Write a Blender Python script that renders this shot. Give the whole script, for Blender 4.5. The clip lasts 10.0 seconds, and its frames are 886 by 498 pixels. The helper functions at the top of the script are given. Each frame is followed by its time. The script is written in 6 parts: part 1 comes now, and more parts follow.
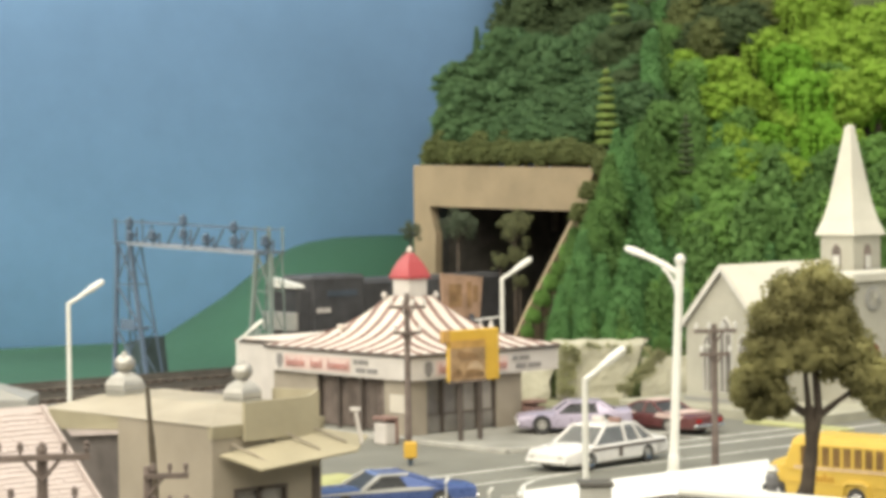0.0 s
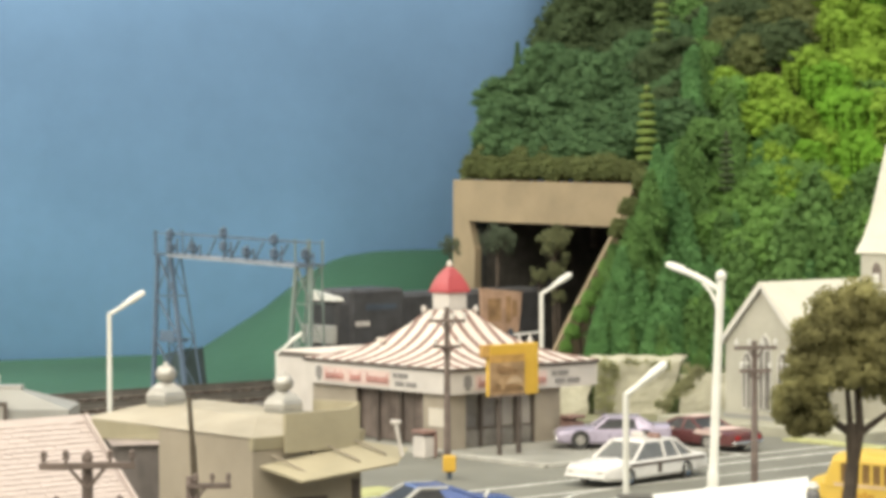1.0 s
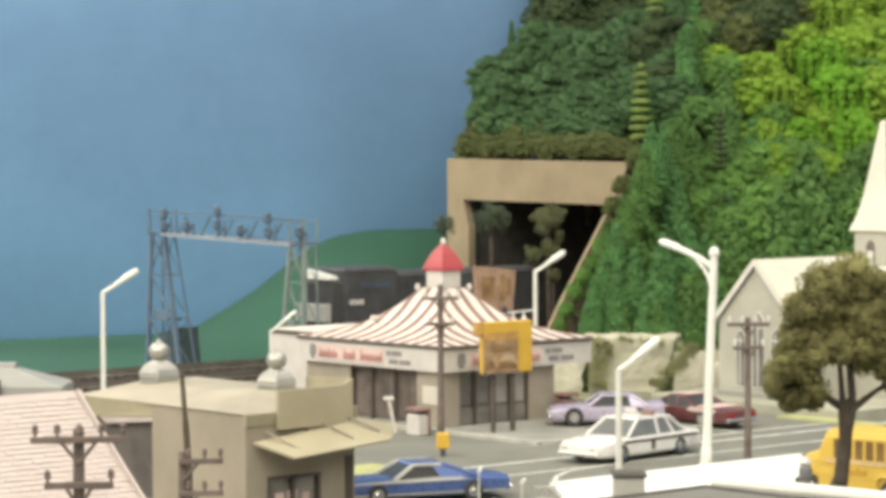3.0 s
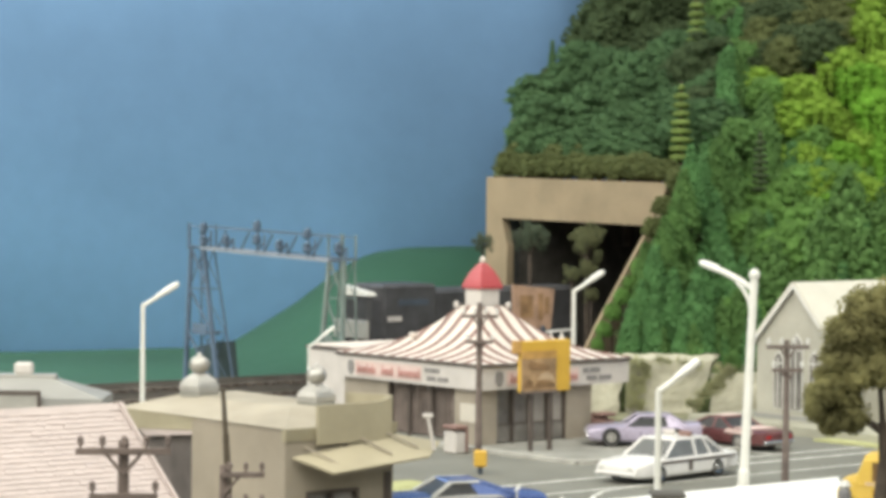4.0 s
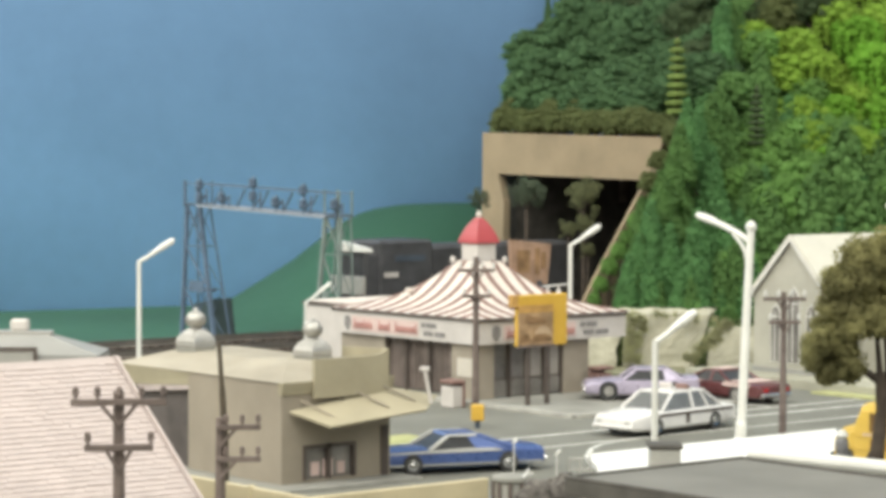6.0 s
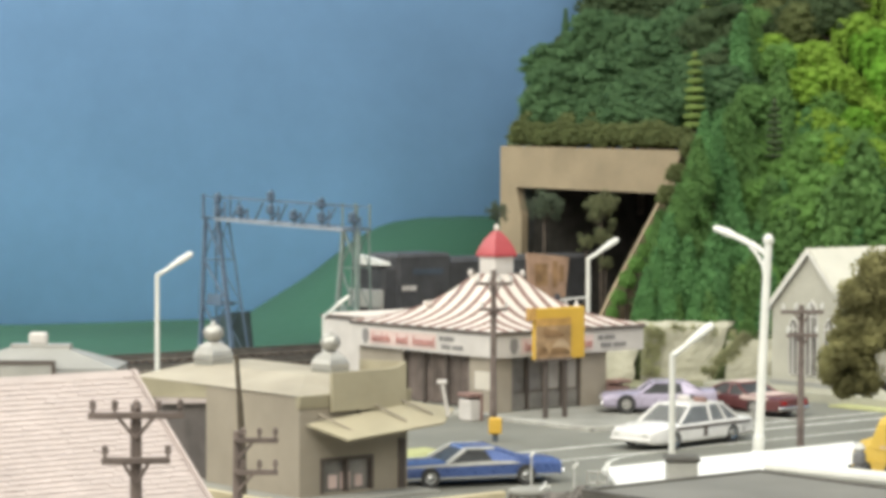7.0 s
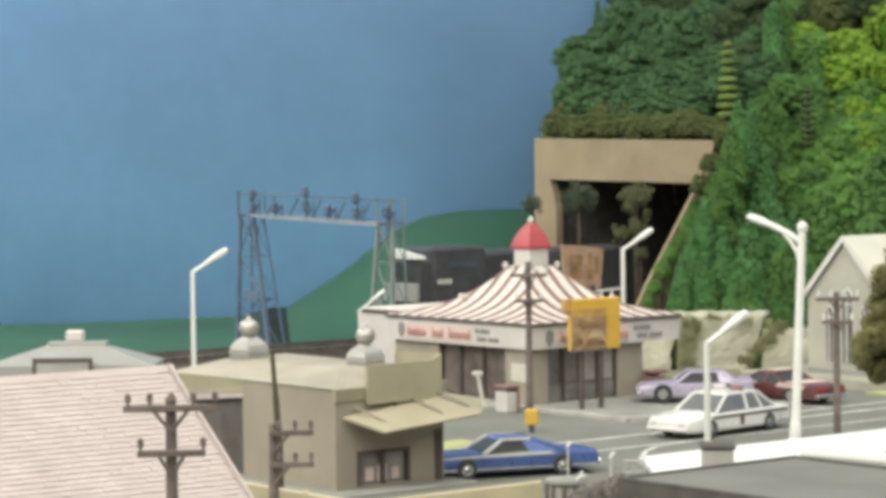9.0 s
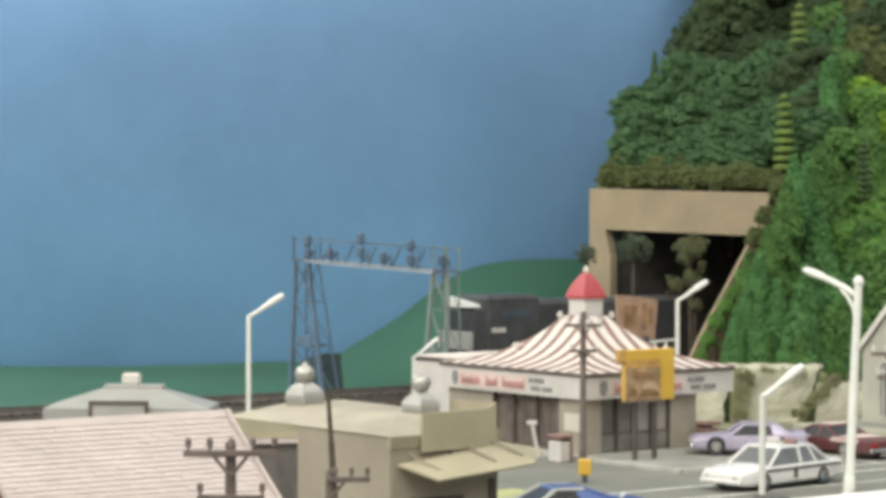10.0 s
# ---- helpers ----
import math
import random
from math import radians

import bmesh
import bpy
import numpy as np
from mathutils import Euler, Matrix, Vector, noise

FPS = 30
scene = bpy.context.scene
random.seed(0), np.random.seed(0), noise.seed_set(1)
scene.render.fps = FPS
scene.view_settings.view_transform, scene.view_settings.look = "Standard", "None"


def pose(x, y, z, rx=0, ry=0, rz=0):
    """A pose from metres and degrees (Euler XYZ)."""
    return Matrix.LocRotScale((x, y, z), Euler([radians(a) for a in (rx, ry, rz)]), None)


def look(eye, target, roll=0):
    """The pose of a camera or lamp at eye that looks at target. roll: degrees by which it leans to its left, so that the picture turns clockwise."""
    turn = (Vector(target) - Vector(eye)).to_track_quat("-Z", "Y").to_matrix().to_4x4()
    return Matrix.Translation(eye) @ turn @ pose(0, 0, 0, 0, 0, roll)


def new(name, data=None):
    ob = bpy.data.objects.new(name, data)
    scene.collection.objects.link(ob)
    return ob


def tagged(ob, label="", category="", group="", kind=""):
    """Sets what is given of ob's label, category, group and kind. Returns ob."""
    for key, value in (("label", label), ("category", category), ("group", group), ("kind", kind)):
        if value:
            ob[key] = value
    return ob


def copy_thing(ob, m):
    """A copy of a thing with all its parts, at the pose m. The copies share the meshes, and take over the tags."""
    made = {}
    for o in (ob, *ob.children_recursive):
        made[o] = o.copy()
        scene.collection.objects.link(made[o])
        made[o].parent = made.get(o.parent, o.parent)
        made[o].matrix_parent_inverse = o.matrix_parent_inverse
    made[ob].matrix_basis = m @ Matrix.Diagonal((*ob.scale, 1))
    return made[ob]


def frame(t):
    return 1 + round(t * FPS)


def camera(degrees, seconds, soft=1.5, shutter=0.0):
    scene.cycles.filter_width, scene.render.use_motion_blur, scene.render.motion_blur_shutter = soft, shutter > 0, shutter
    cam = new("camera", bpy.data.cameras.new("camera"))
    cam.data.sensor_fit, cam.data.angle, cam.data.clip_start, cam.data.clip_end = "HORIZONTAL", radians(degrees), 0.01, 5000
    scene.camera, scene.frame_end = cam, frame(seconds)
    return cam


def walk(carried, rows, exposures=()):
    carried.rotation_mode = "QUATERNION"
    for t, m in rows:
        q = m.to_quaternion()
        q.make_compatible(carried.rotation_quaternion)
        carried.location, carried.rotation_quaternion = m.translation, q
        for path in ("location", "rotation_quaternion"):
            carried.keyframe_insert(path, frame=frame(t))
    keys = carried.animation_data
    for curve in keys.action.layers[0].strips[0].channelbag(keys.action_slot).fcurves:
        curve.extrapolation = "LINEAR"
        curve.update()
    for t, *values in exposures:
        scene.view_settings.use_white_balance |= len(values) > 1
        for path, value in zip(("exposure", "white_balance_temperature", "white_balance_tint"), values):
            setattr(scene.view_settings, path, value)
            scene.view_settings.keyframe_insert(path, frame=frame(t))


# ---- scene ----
cam = camera(19.77, 10.0, soft=4.3)

PATH = [
    (0.0, (0.00244, -0.00093, 0.11903), (0.66031, 0.75141, 0.08526), -0.694),
    (0.5, (-8e-05, -3e-05, 0.11787), (0.65208, 0.75738, 0.08664), -0.02),
    (1.0, (-0.00013, -0.00033, 0.11838), (0.64748, 0.76111, 0.0909), -0.18),
    (1.5, (-0.00243, -0.00088, 0.11682), (0.64318, 0.76226, 0.08943), 0.066),
    (2.0, (-0.0038, -0.00116, 0.11642), (0.64502, 0.75961, 0.10222), 0.495),
    (2.5, (0.00077, -0.00093, 0.11643), (0.64826, 0.76023, 0.07987), -0.313),
    (2.7, (0.00077, -0.00084, 0.11641), (0.65012, 0.75883, 0.08107), -0.251),
    (3.8, (-0.00084, -0.00143, 0.11791), (0.63904, 0.76647, 0.08811), 0.136),
    (4.0, (-0.00259, -0.0009, 0.11666), (0.63599, 0.76813, 0.08898), 0.562),
    (4.5, (-0.00406, 0.00095, 0.11534), (0.63608, 0.76861, 0.08574), 1.16),
    (5.0, (-0.00081, 0.00011, 0.1151), (0.63882, 0.76744, 0.06998), 0.204),
    (5.5, (0.0, -0.0, 0.115), (0.64217, 0.76524, 0.0706), -0.0),
    (5.7, (-0.00043, -0.00016, 0.11406), (0.64067, 0.76604, 0.07017), 0.102),
    (6.8, (-0.00164, 0.00058, 0.11427), (0.63339, 0.77199, 0.07348), 0.24),
    (7.0, (-0.00129, -0.00111, 0.11415), (0.63216, 0.77171, 0.07612), 0.16),
    (7.5, (0.00027, -0.00252, 0.11419), (0.63037, 0.77303, 0.07625), -0.91),
    (8.0, (0.00132, -0.00419, 0.11412), (0.63536, 0.76831, 0.0797), -1.407),
    (8.5, (0.00243, -0.00401, 0.11299), (0.63283, 0.77092, 0.06803), -1.574),
    (9.0, (-0.00122, -0.00315, 0.11286), (0.62071, 0.77889, 0.07328), -0.695),
    (9.5, (-0.00323, -0.00423, 0.11366), (0.60586, 0.78832, 0.08526), -0.376),
    (10.0, (-0.0049, -0.00415, 0.11353), (0.60182, 0.79045, 0.09257), 0.124),
]
walk(cam, [(t, look(eye, target, roll)) for t, eye, target, roll in PATH],
     exposures=[(0.0, -0.1, 7000, 11), (2.5, -0.1, 7000, 11), (4.0, -0.18, 6500, 10), (7.0, -0.2, 6450, 10), (10.0, -0.32, 6400, 10)])


# ---- light: unseen lamps over the layout, some added to brighten backdrop and shade ----
MM = 0.001
world = bpy.data.worlds.new("room_air")
scene.world = world
world.use_nodes = True
world.node_tree.nodes["Background"].inputs[0].default_value = (0.9, 0.95, 1.0, 1)
world.node_tree.nodes["Background"].inputs[1].default_value = 0.05


def ceiling_lamp(place, aim, size, watts, colour=(1.0, 0.97, 0.88)):
    data = bpy.data.lights.new("ceiling_lamp", "AREA")
    data.shape, data.size, data.size_y = "RECTANGLE", *size
    data.energy, data.color = watts, colour
    ob = new("ceiling_lamp", data)
    ob.matrix_world = look(place, aim)
    return ob


for place, aim, size, watts in (((0.02, -0.50, 1.18), (0.85, 1.0, 0.05), (2.0, 1.2), 30.0),
                                ((0.95, 0.40, 1.25), (0.92, 0.85, 0.0), (1.4, 0.7), 18.5),
                                # added low at the side to wash the backdrop
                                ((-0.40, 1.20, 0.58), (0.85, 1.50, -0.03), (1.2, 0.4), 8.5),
                                # added close to the backdrop to brighten its left part
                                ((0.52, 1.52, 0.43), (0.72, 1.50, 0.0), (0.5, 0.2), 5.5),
                                # added fill, bounced off the room
                                ((-0.80, 0.60, 1.40), (-0.70, 0.60, 0.0), (1.4, 1.0), 36.0)):
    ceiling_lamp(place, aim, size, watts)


# ---- materials ----
def material(name, colour, rough=0.7, metal=0.0, var=0.15, scale=120.0, bump=0.15, fine=900.0, spec=0.3, per_piece=0.0, dist=0.0004, dirt=None):
    """Painted plastic, card or scatter: colour broken up at two scales, with a fine relief."""
    m = bpy.data.materials.new(name)
    m.use_nodes = True
    nt = m.node_tree
    b = nt.nodes["Principled BSDF"]
    b.inputs["Roughness"].default_value = rough
    b.inputs["Metallic"].default_value = metal
    b.inputs["Specular IOR Level"].default_value = spec
    co = nt.nodes.new("ShaderNodeTexCoord")
    n1 = nt.nodes.new("ShaderNodeTexNoise")
    n1.inputs["Scale"].default_value = scale
    n1.inputs["Detail"].default_value = 5
    n2 = nt.nodes.new("ShaderNodeTexNoise")
    n2.inputs["Scale"].default_value = fine
    n2.inputs["Detail"].default_value = 3
    for n in (n1, n2):
        nt.links.new(co.outputs["Object"], n.inputs["Vector"])
    mix = nt.nodes.new("ShaderNodeMix")
    mix.data_type = "RGBA"
    c = Vector(colour)
    d = Vector(dirt) if dirt else c * (1 - var * 1.6)
    mix.inputs["A"].default_value = (*[max(0, v) for v in d], 1)
    mix.inputs["B"].default_value = (*[min(1, v * (1 + var * 0.9)) for v in c], 1)
    ramp = nt.nodes.new("ShaderNodeMapRange")
    ramp.inputs["From Min"].default_value, ramp.inputs["From Max"].default_value = 0.3, 0.68
    nt.links.new(n1.outputs["Fac"], ramp.inputs["Value"])
    nt.links.new(ramp.outputs["Result"], mix.inputs["Factor"])
    hsv = nt.nodes.new("ShaderNodeHueSaturation")
    nt.links.new(mix.outputs["Result"], hsv.inputs["Color"])
    v1 = nt.nodes.new("ShaderNodeMapRange")
    v1.inputs["To Min"].default_value, v1.inputs["To Max"].default_value = 1 - var * 0.8, 1 + var * 0.8
    nt.links.new(n2.outputs["Fac"], v1.inputs["Value"])
    value = v1.outputs["Result"]
    if per_piece:
        info = nt.nodes.new("ShaderNodeObjectInfo")
        geo = nt.nodes.new("ShaderNodeNewGeometry")
        add = nt.nodes.new("ShaderNodeMath")
        add.operation = "ADD"
        nt.links.new(info.outputs["Random"], add.inputs[0])
        nt.links.new(geo.outputs["Random Per Island"], add.inputs[1])
        r = nt.nodes.new("ShaderNodeMapRange")
        r.inputs["From Max"].default_value = 2
        r.inputs["To Min"].default_value, r.inputs["To Max"].default_value = 1 - per_piece, 1 + per_piece
        nt.links.new(add.outputs[0], r.inputs["Value"])
        mul = nt.nodes.new("ShaderNodeMath")
        mul.operation = "MULTIPLY"
        nt.links.new(value, mul.inputs[0])
        nt.links.new(r.outputs["Result"], mul.inputs[1])
        value = mul.outputs[0]
    nt.links.new(value, hsv.inputs["Value"])
    nt.links.new(hsv.outputs["Color"], b.inputs["Base Color"])
    rr = nt.nodes.new("ShaderNodeMapRange")
    rr.inputs["To Min"].default_value, rr.inputs["To Max"].default_value = max(0.03, rough - 0.12), min(1, rough + 0.12)
    nt.links.new(n2.outputs["Fac"], rr.inputs["Value"])
    nt.links.new(rr.outputs["Result"], b.inputs["Roughness"])
    if bump:
        bp = nt.nodes.new("ShaderNodeBump")
        bp.inputs["Strength"].default_value = bump
        bp.inputs["Distance"].default_value = dist
        nt.links.new(n2.outputs["Fac"], bp.inputs["Height"])
        nt.links.new(bp.outputs["Normal"], b.inputs["Normal"])
    return m


M = {}
M["asphalt"] = material("asphalt", (0.166, 0.166, 0.143), 0.85, scale=25, fine=700, var=0.12, bump=0.3)
M["line"] = material("road_line", (0.62, 0.62, 0.58), 0.7, var=0.2, scale=180)
M["concrete"] = material("concrete", (0.25, 0.248, 0.222), 0.85, scale=60, fine=800, var=0.12)
M["forecourt"] = material("forecourt_concrete", (0.35, 0.345, 0.275), 0.9, scale=50, fine=800, var=0.12)
M["white_concrete"] = material("white_concrete", (0.68, 0.68, 0.65), 0.8, scale=45, fine=700, var=0.05)
M["grass"] = material("grass_mat", (0.20, 0.24, 0.07), 0.95, scale=70, fine=1500, var=0.3, bump=0.8)
M["bank_moss"] = material("bank_moss", (0.215, 0.215, 0.135), 0.95, scale=90, fine=1500, var=0.25, bump=0.6)
M["block_green"] = material("dark_block_paint", (0.045, 0.07, 0.072), 0.7, var=0.15)
M["grey_glass"] = material("grey_interior_glass", (0.33, 0.31, 0.285), 0.3, var=0.15, scale=60, bump=0.0, spec=0.5)
M["sign_orange"] = material("sign_orange_print", (0.46, 0.27, 0.085), 0.6, var=0.2, scale=160)
M["car_glass_dark"] = material("dark_car_glass", (0.05, 0.052, 0.054), 0.35, var=0.2, spec=0.12, bump=0.0)
M["pale_grass"] = material("pale_grass_mat", (0.36, 0.37, 0.18), 0.95, scale=70, fine=1500, var=0.2, bump=0.8)
M["kerb"] = material("kerb_concrete", (0.38, 0.375, 0.34), 0.85, scale=90, fine=800, var=0.15)
M["earth"] = material("earth", (0.16, 0.13, 0.09), 0.95, scale=40, fine=900, var=0.3, bump=0.8)
M["sky_paint"] = material("sky_paint", (0.195, 0.353, 0.598), 0.75, scale=7, fine=90, var=0.07, bump=0.05)


def paint_sky_light(m, low, high, top):
    """Sky colour made paler low down, so that the paint offsets the lamps' fall-off."""
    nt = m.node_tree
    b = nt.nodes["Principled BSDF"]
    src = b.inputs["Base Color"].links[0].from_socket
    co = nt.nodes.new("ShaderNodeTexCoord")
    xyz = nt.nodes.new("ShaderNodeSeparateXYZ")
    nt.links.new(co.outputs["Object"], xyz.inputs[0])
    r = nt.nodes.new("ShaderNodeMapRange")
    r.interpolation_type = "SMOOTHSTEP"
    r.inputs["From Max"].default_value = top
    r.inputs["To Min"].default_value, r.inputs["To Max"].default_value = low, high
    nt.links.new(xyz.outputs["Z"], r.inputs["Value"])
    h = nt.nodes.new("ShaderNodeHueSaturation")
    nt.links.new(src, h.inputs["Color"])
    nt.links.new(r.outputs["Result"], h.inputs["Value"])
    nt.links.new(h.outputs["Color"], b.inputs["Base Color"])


# lifts the colour low down, where the lamps light the board less
paint_sky_light(M["sky_paint"], 1.54, 0.82, 0.22)
M["hill_paint"] = material("hill_paint", (0.022, 0.074, 0.047), 0.8, scale=8, fine=200, var=0.12, bump=0.1)
M["room"] = material("room_paint", (0.84, 0.83, 0.79), 0.8, scale=2, fine=50, var=0.05, bump=0.05)
M["white"] = material("white_plastic", (0.53, 0.50, 0.47), 0.5, scale=90, fine=600, var=0.06, bump=0.05)
M["post_white"] = material("white_enamel", (0.64, 0.64, 0.595), 0.35, scale=90, fine=600, var=0.05, bump=0.02, spec=0.5)
M["beige"] = material("beige_wall", (0.30, 0.265, 0.215), 0.75, scale=70, fine=700, var=0.1)
M["olive"] = material("olive_card", (0.29, 0.255, 0.202), 0.7, scale=50, fine=500, var=0.08)
M["olive_edge"] = material("olive_yellow_trim", (0.335, 0.302, 0.212), 0.65, scale=50, fine=500, var=0.08)
M["olive_roof"] = material("olive_roof_felt", (0.325, 0.295, 0.235), 0.85, scale=40, fine=900, var=0.12, bump=0.4)
M["cream"] = material("cream_wall", (0.52, 0.455, 0.30), 0.7, scale=60, fine=600, var=0.08)
M["shop_white"] = material("shop_white_wall", (0.54, 0.505, 0.44), 0.7, scale=60, fine=600, var=0.08)
M["pink_shingle"] = material("pink_shingle", (0.45, 0.39, 0.37), 0.7, scale=80, fine=900, var=0.08, per_piece=0.07)
M["red_wall"] = material("dark_red_siding", (0.16, 0.06, 0.05), 0.8, scale=80, fine=600, var=0.15)
M["roof_white"] = material("cream_white_roof", (0.60, 0.545, 0.49), 0.6, scale=60, fine=600, var=0.06)
M["roof_red"] = material("brown_red_stripe", (0.22, 0.135, 0.115), 0.6, scale=60, fine=600, var=0.12)
M["dark_trim"] = material("dark_brown_trim", (0.095, 0.078, 0.068), 0.6, var=0.12)
M["cap_red"] = material("red_cap", (0.35, 0.062, 0.068), 0.5, scale=70, fine=600, var=0.1, bump=0.05)
M["dark_glass"] = material("dark_glass", (0.21, 0.20, 0.185), 0.2, var=0.3, scale=60, bump=0.0, spec=0.6)
M["curtain"] = material("brown_interior", (0.165, 0.135, 0.12), 0.5, var=0.25, scale=90)
M["sign_red"] = material("sign_red", (0.44, 0.21, 0.19), 0.6, var=0.1)
M["sign_pink"] = material("sign_pink", (0.58, 0.45, 0.415), 0.6, var=0.06)
M["sign_grey"] = material("sign_dark_grey", (0.22, 0.21, 0.205), 0.6, var=0.1)
M["yellow"] = material("yellow_sign_face", (0.57, 0.355, 0.055), 0.5, var=0.08, bump=0.03)
M["brown_pale"] = material("sign_pale_print", (0.46, 0.34, 0.22), 0.6, var=0.15, scale=200)
M["sign_brown"] = material("sign_brown_print", (0.215, 0.13, 0.065), 0.6, var=0.3, scale=160)
M["sign_tan"] = material("sign_tan_print", (0.34, 0.225, 0.125), 0.6, var=0.25, scale=200)
M["pole"] = material("brown_pole", (0.148, 0.117, 0.104), 0.7, var=0.2, scale=200, bump=0.3)
M["insulator"] = material("insulator_pale", (0.55, 0.55, 0.52), 0.35, var=0.08)
M["grey_steel"] = material("grey_steel", (0.085, 0.125, 0.18), 0.6, metal=0.0, var=0.12)
M["dark_steel"] = material("blue_black_steel", (0.05, 0.065, 0.085), 0.5, metal=0.0, var=0.15)
M["silver"] = material("silver_paint", (0.43, 0.42, 0.39), 0.38, metal=0.45, var=0.08)
M["blue_car"] = material("metallic_blue", (0.062, 0.105, 0.275), 0.3, metal=0.3, var=0.08, spec=0.6, bump=0.0)
M["white_car"] = material("white_car_paint", (0.66, 0.65, 0.63), 0.25, var=0.03, spec=0.6, bump=0.0)
M["lavender"] = material("lavender_car_paint", (0.40, 0.36, 0.46), 0.3, metal=0.3, var=0.05, spec=0.6, bump=0.0)
M["maroon"] = material("maroon_car_paint", (0.125, 0.045, 0.045), 0.3, metal=0.2, var=0.08, spec=0.6, bump=0.0)
M["car_glass"] = material("car_glass", (0.15, 0.152, 0.148), 0.16, var=0.1, spec=0.8, bump=0.0)
M["chrome"] = material("chrome", (0.7, 0.7, 0.7), 0.18, metal=1.0, var=0.05, bump=0.0)
M["tyre"] = material("tyre", (0.045, 0.045, 0.045), 0.8, var=0.1)
M["lens_red"] = material("red_lens", (0.35, 0.02, 0.02), 0.25, var=0.05, bump=0.0)
M["bus_yellow"] = material("bus_yellow", (0.52, 0.35, 0.055), 0.45, var=0.05, spec=0.5, bump=0.0)
M["bus_brown"] = material("faded_brown_print", (0.38, 0.20, 0.03), 0.5, var=0.15)
M["hazy_steel"] = material("hazy_grey_green_steel", (0.15, 0.19, 0.175), 0.7, var=0.12)
M["mast_wood"] = material("dark_mast_wood", (0.085, 0.07, 0.05), 0.8, var=0.25, scale=150)
M["pale_steel"] = material("pale_steel", (0.23, 0.26, 0.30), 0.6, var=0.12)
# wall colour with the shade under the eave put into it
M["recess"] = material("recess_shade_paint", (0.10, 0.088, 0.082), 0.8, var=0.15)
M["bus_glass"] = material("bus_window_brown", (0.17, 0.10, 0.035), 0.3, var=0.2, bump=0.0)
M["black"] = material("black_loco_paint", (0.052, 0.053, 0.057), 0.5, var=0.2)
M["portal"] = material("tan_portal_concrete", (0.25, 0.20, 0.13), 0.85, scale=45, fine=500, var=0.1, bump=0.3)
M["tunnel"] = material("tunnel_shade_paint", (0.085, 0.08, 0.07), 0.95, var=0.2)
M["rock"] = material("pale_rock", (0.43, 0.415, 0.325), 0.9, scale=60, fine=500, var=0.13, bump=0.35)
M["moss"] = material("moss", (0.075, 0.10, 0.04), 0.95, scale=120, fine=1200, var=0.3, bump=0.8)
M["ballast"] = material("ballast", (0.12, 0.11, 0.10), 0.95, scale=400, fine=1500, var=0.4, bump=1.0)
M["rail"] = material("rail_steel", (0.13, 0.12, 0.105), 0.5, metal=0.3, var=0.15)
M["tie"] = material("tie_wood", (0.06, 0.045, 0.035), 0.85, var=0.2)
M["church"] = material("church_grey_wall", (0.385, 0.375, 0.318), 0.75, scale=70, fine=600, var=0.08)
M["church_roof"] = material("church_white_roof", (0.56, 0.545, 0.47), 0.65, scale=60, fine=700, var=0.06)
M["church_trim"] = material("church_trim", (0.55, 0.545, 0.51), 0.6, var=0.06)
M["grey_roof"] = material("grey_metal_roof", (0.27, 0.27, 0.255), 0.6, scale=60, fine=400, var=0.08)
M["dark_roof"] = material("grey_roof_felt", (0.155, 0.153, 0.138), 0.85, scale=40, fine=900, var=0.1, bump=0.3)
M["roof_edge"] = material("black_roof_edge", (0.085, 0.08, 0.07), 0.7, var=0.15)
M["brown_board"] = material("brown_billboard", (0.30, 0.195, 0.135), 0.7, var=0.2, scale=150)
M["trunk"] = material("dark_trunk", (0.07, 0.056, 0.044), 0.9, scale=200, fine=900, var=0.3, bump=0.8)


def foliage(name, colour, var=0.2):
    """Ground foam and leaves: light also passes through them."""
    m = material(name, colour, 0.9, scale=55, fine=1500, var=var, bump=0.1, spec=0.05, per_piece=0.13, dist=0.0003)
    nt = m.node_tree
    b, out = nt.nodes["Principled BSDF"], nt.nodes["Material Output"]
    through_leaf = nt.nodes.new("ShaderNodeBsdfTranslucent")
    nt.links.new(b.inputs["Base Color"].links[0].from_socket, through_leaf.inputs["Color"])
    both = nt.nodes.new("ShaderNodeMixShader")
    both.inputs["Fac"].default_value = 0.48
    nt.links.new(b.outputs["BSDF"], both.inputs[1])
    nt.links.new(through_leaf.outputs["BSDF"], both.inputs[2])
    nt.links.new(both.outputs["Shader"], out.inputs["Surface"])
    return m


M["leaf_olive"] = foliage("foliage_olive", (0.282, 0.27, 0.125), 0.42)
M["leaf_dark"] = foliage("foliage_dark_green", (0.115, 0.205, 0.097))
# deeper leaf colour with the hilltop's shade put into it
M["leaf_deep"] = foliage("foliage_deep_green", (0.098, 0.14, 0.07))
M["leaf_mid"] = foliage("foliage_mid_green", (0.155, 0.285, 0.095))
M["leaf_con"] = foliage("foliage_conifer_green", (0.158, 0.33, 0.128))
M["leaf_moss"] = foliage("foliage_moss_green", (0.19, 0.35, 0.10))
M["leaf_lime"] = foliage("foliage_yellow_green", (0.30, 0.465, 0.08))
M["leaf_bright"] = foliage("foliage_bright_green", (0.23, 0.46, 0.065))
M["leaf_brown"] = foliage("foliage_brown_green", (0.165, 0.195, 0.082))
M["leaf_ivy"] = foliage("foliage_dry_ivy", (0.36, 0.365, 0.21))
M["leaf_grey"] = foliage("foliage_grey_green", (0.20, 0.215, 0.115))
M["leaf_pier"] = foliage("foliage_dim_grey", (0.125, 0.155, 0.105))
M["leaf_ring"] = foliage("foliage_yellow_tip", (0.23, 0.32, 0.10))
M["pipe_grey"] = material("pipe_grey", (0.17, 0.17, 0.175), 0.5, var=0.1)


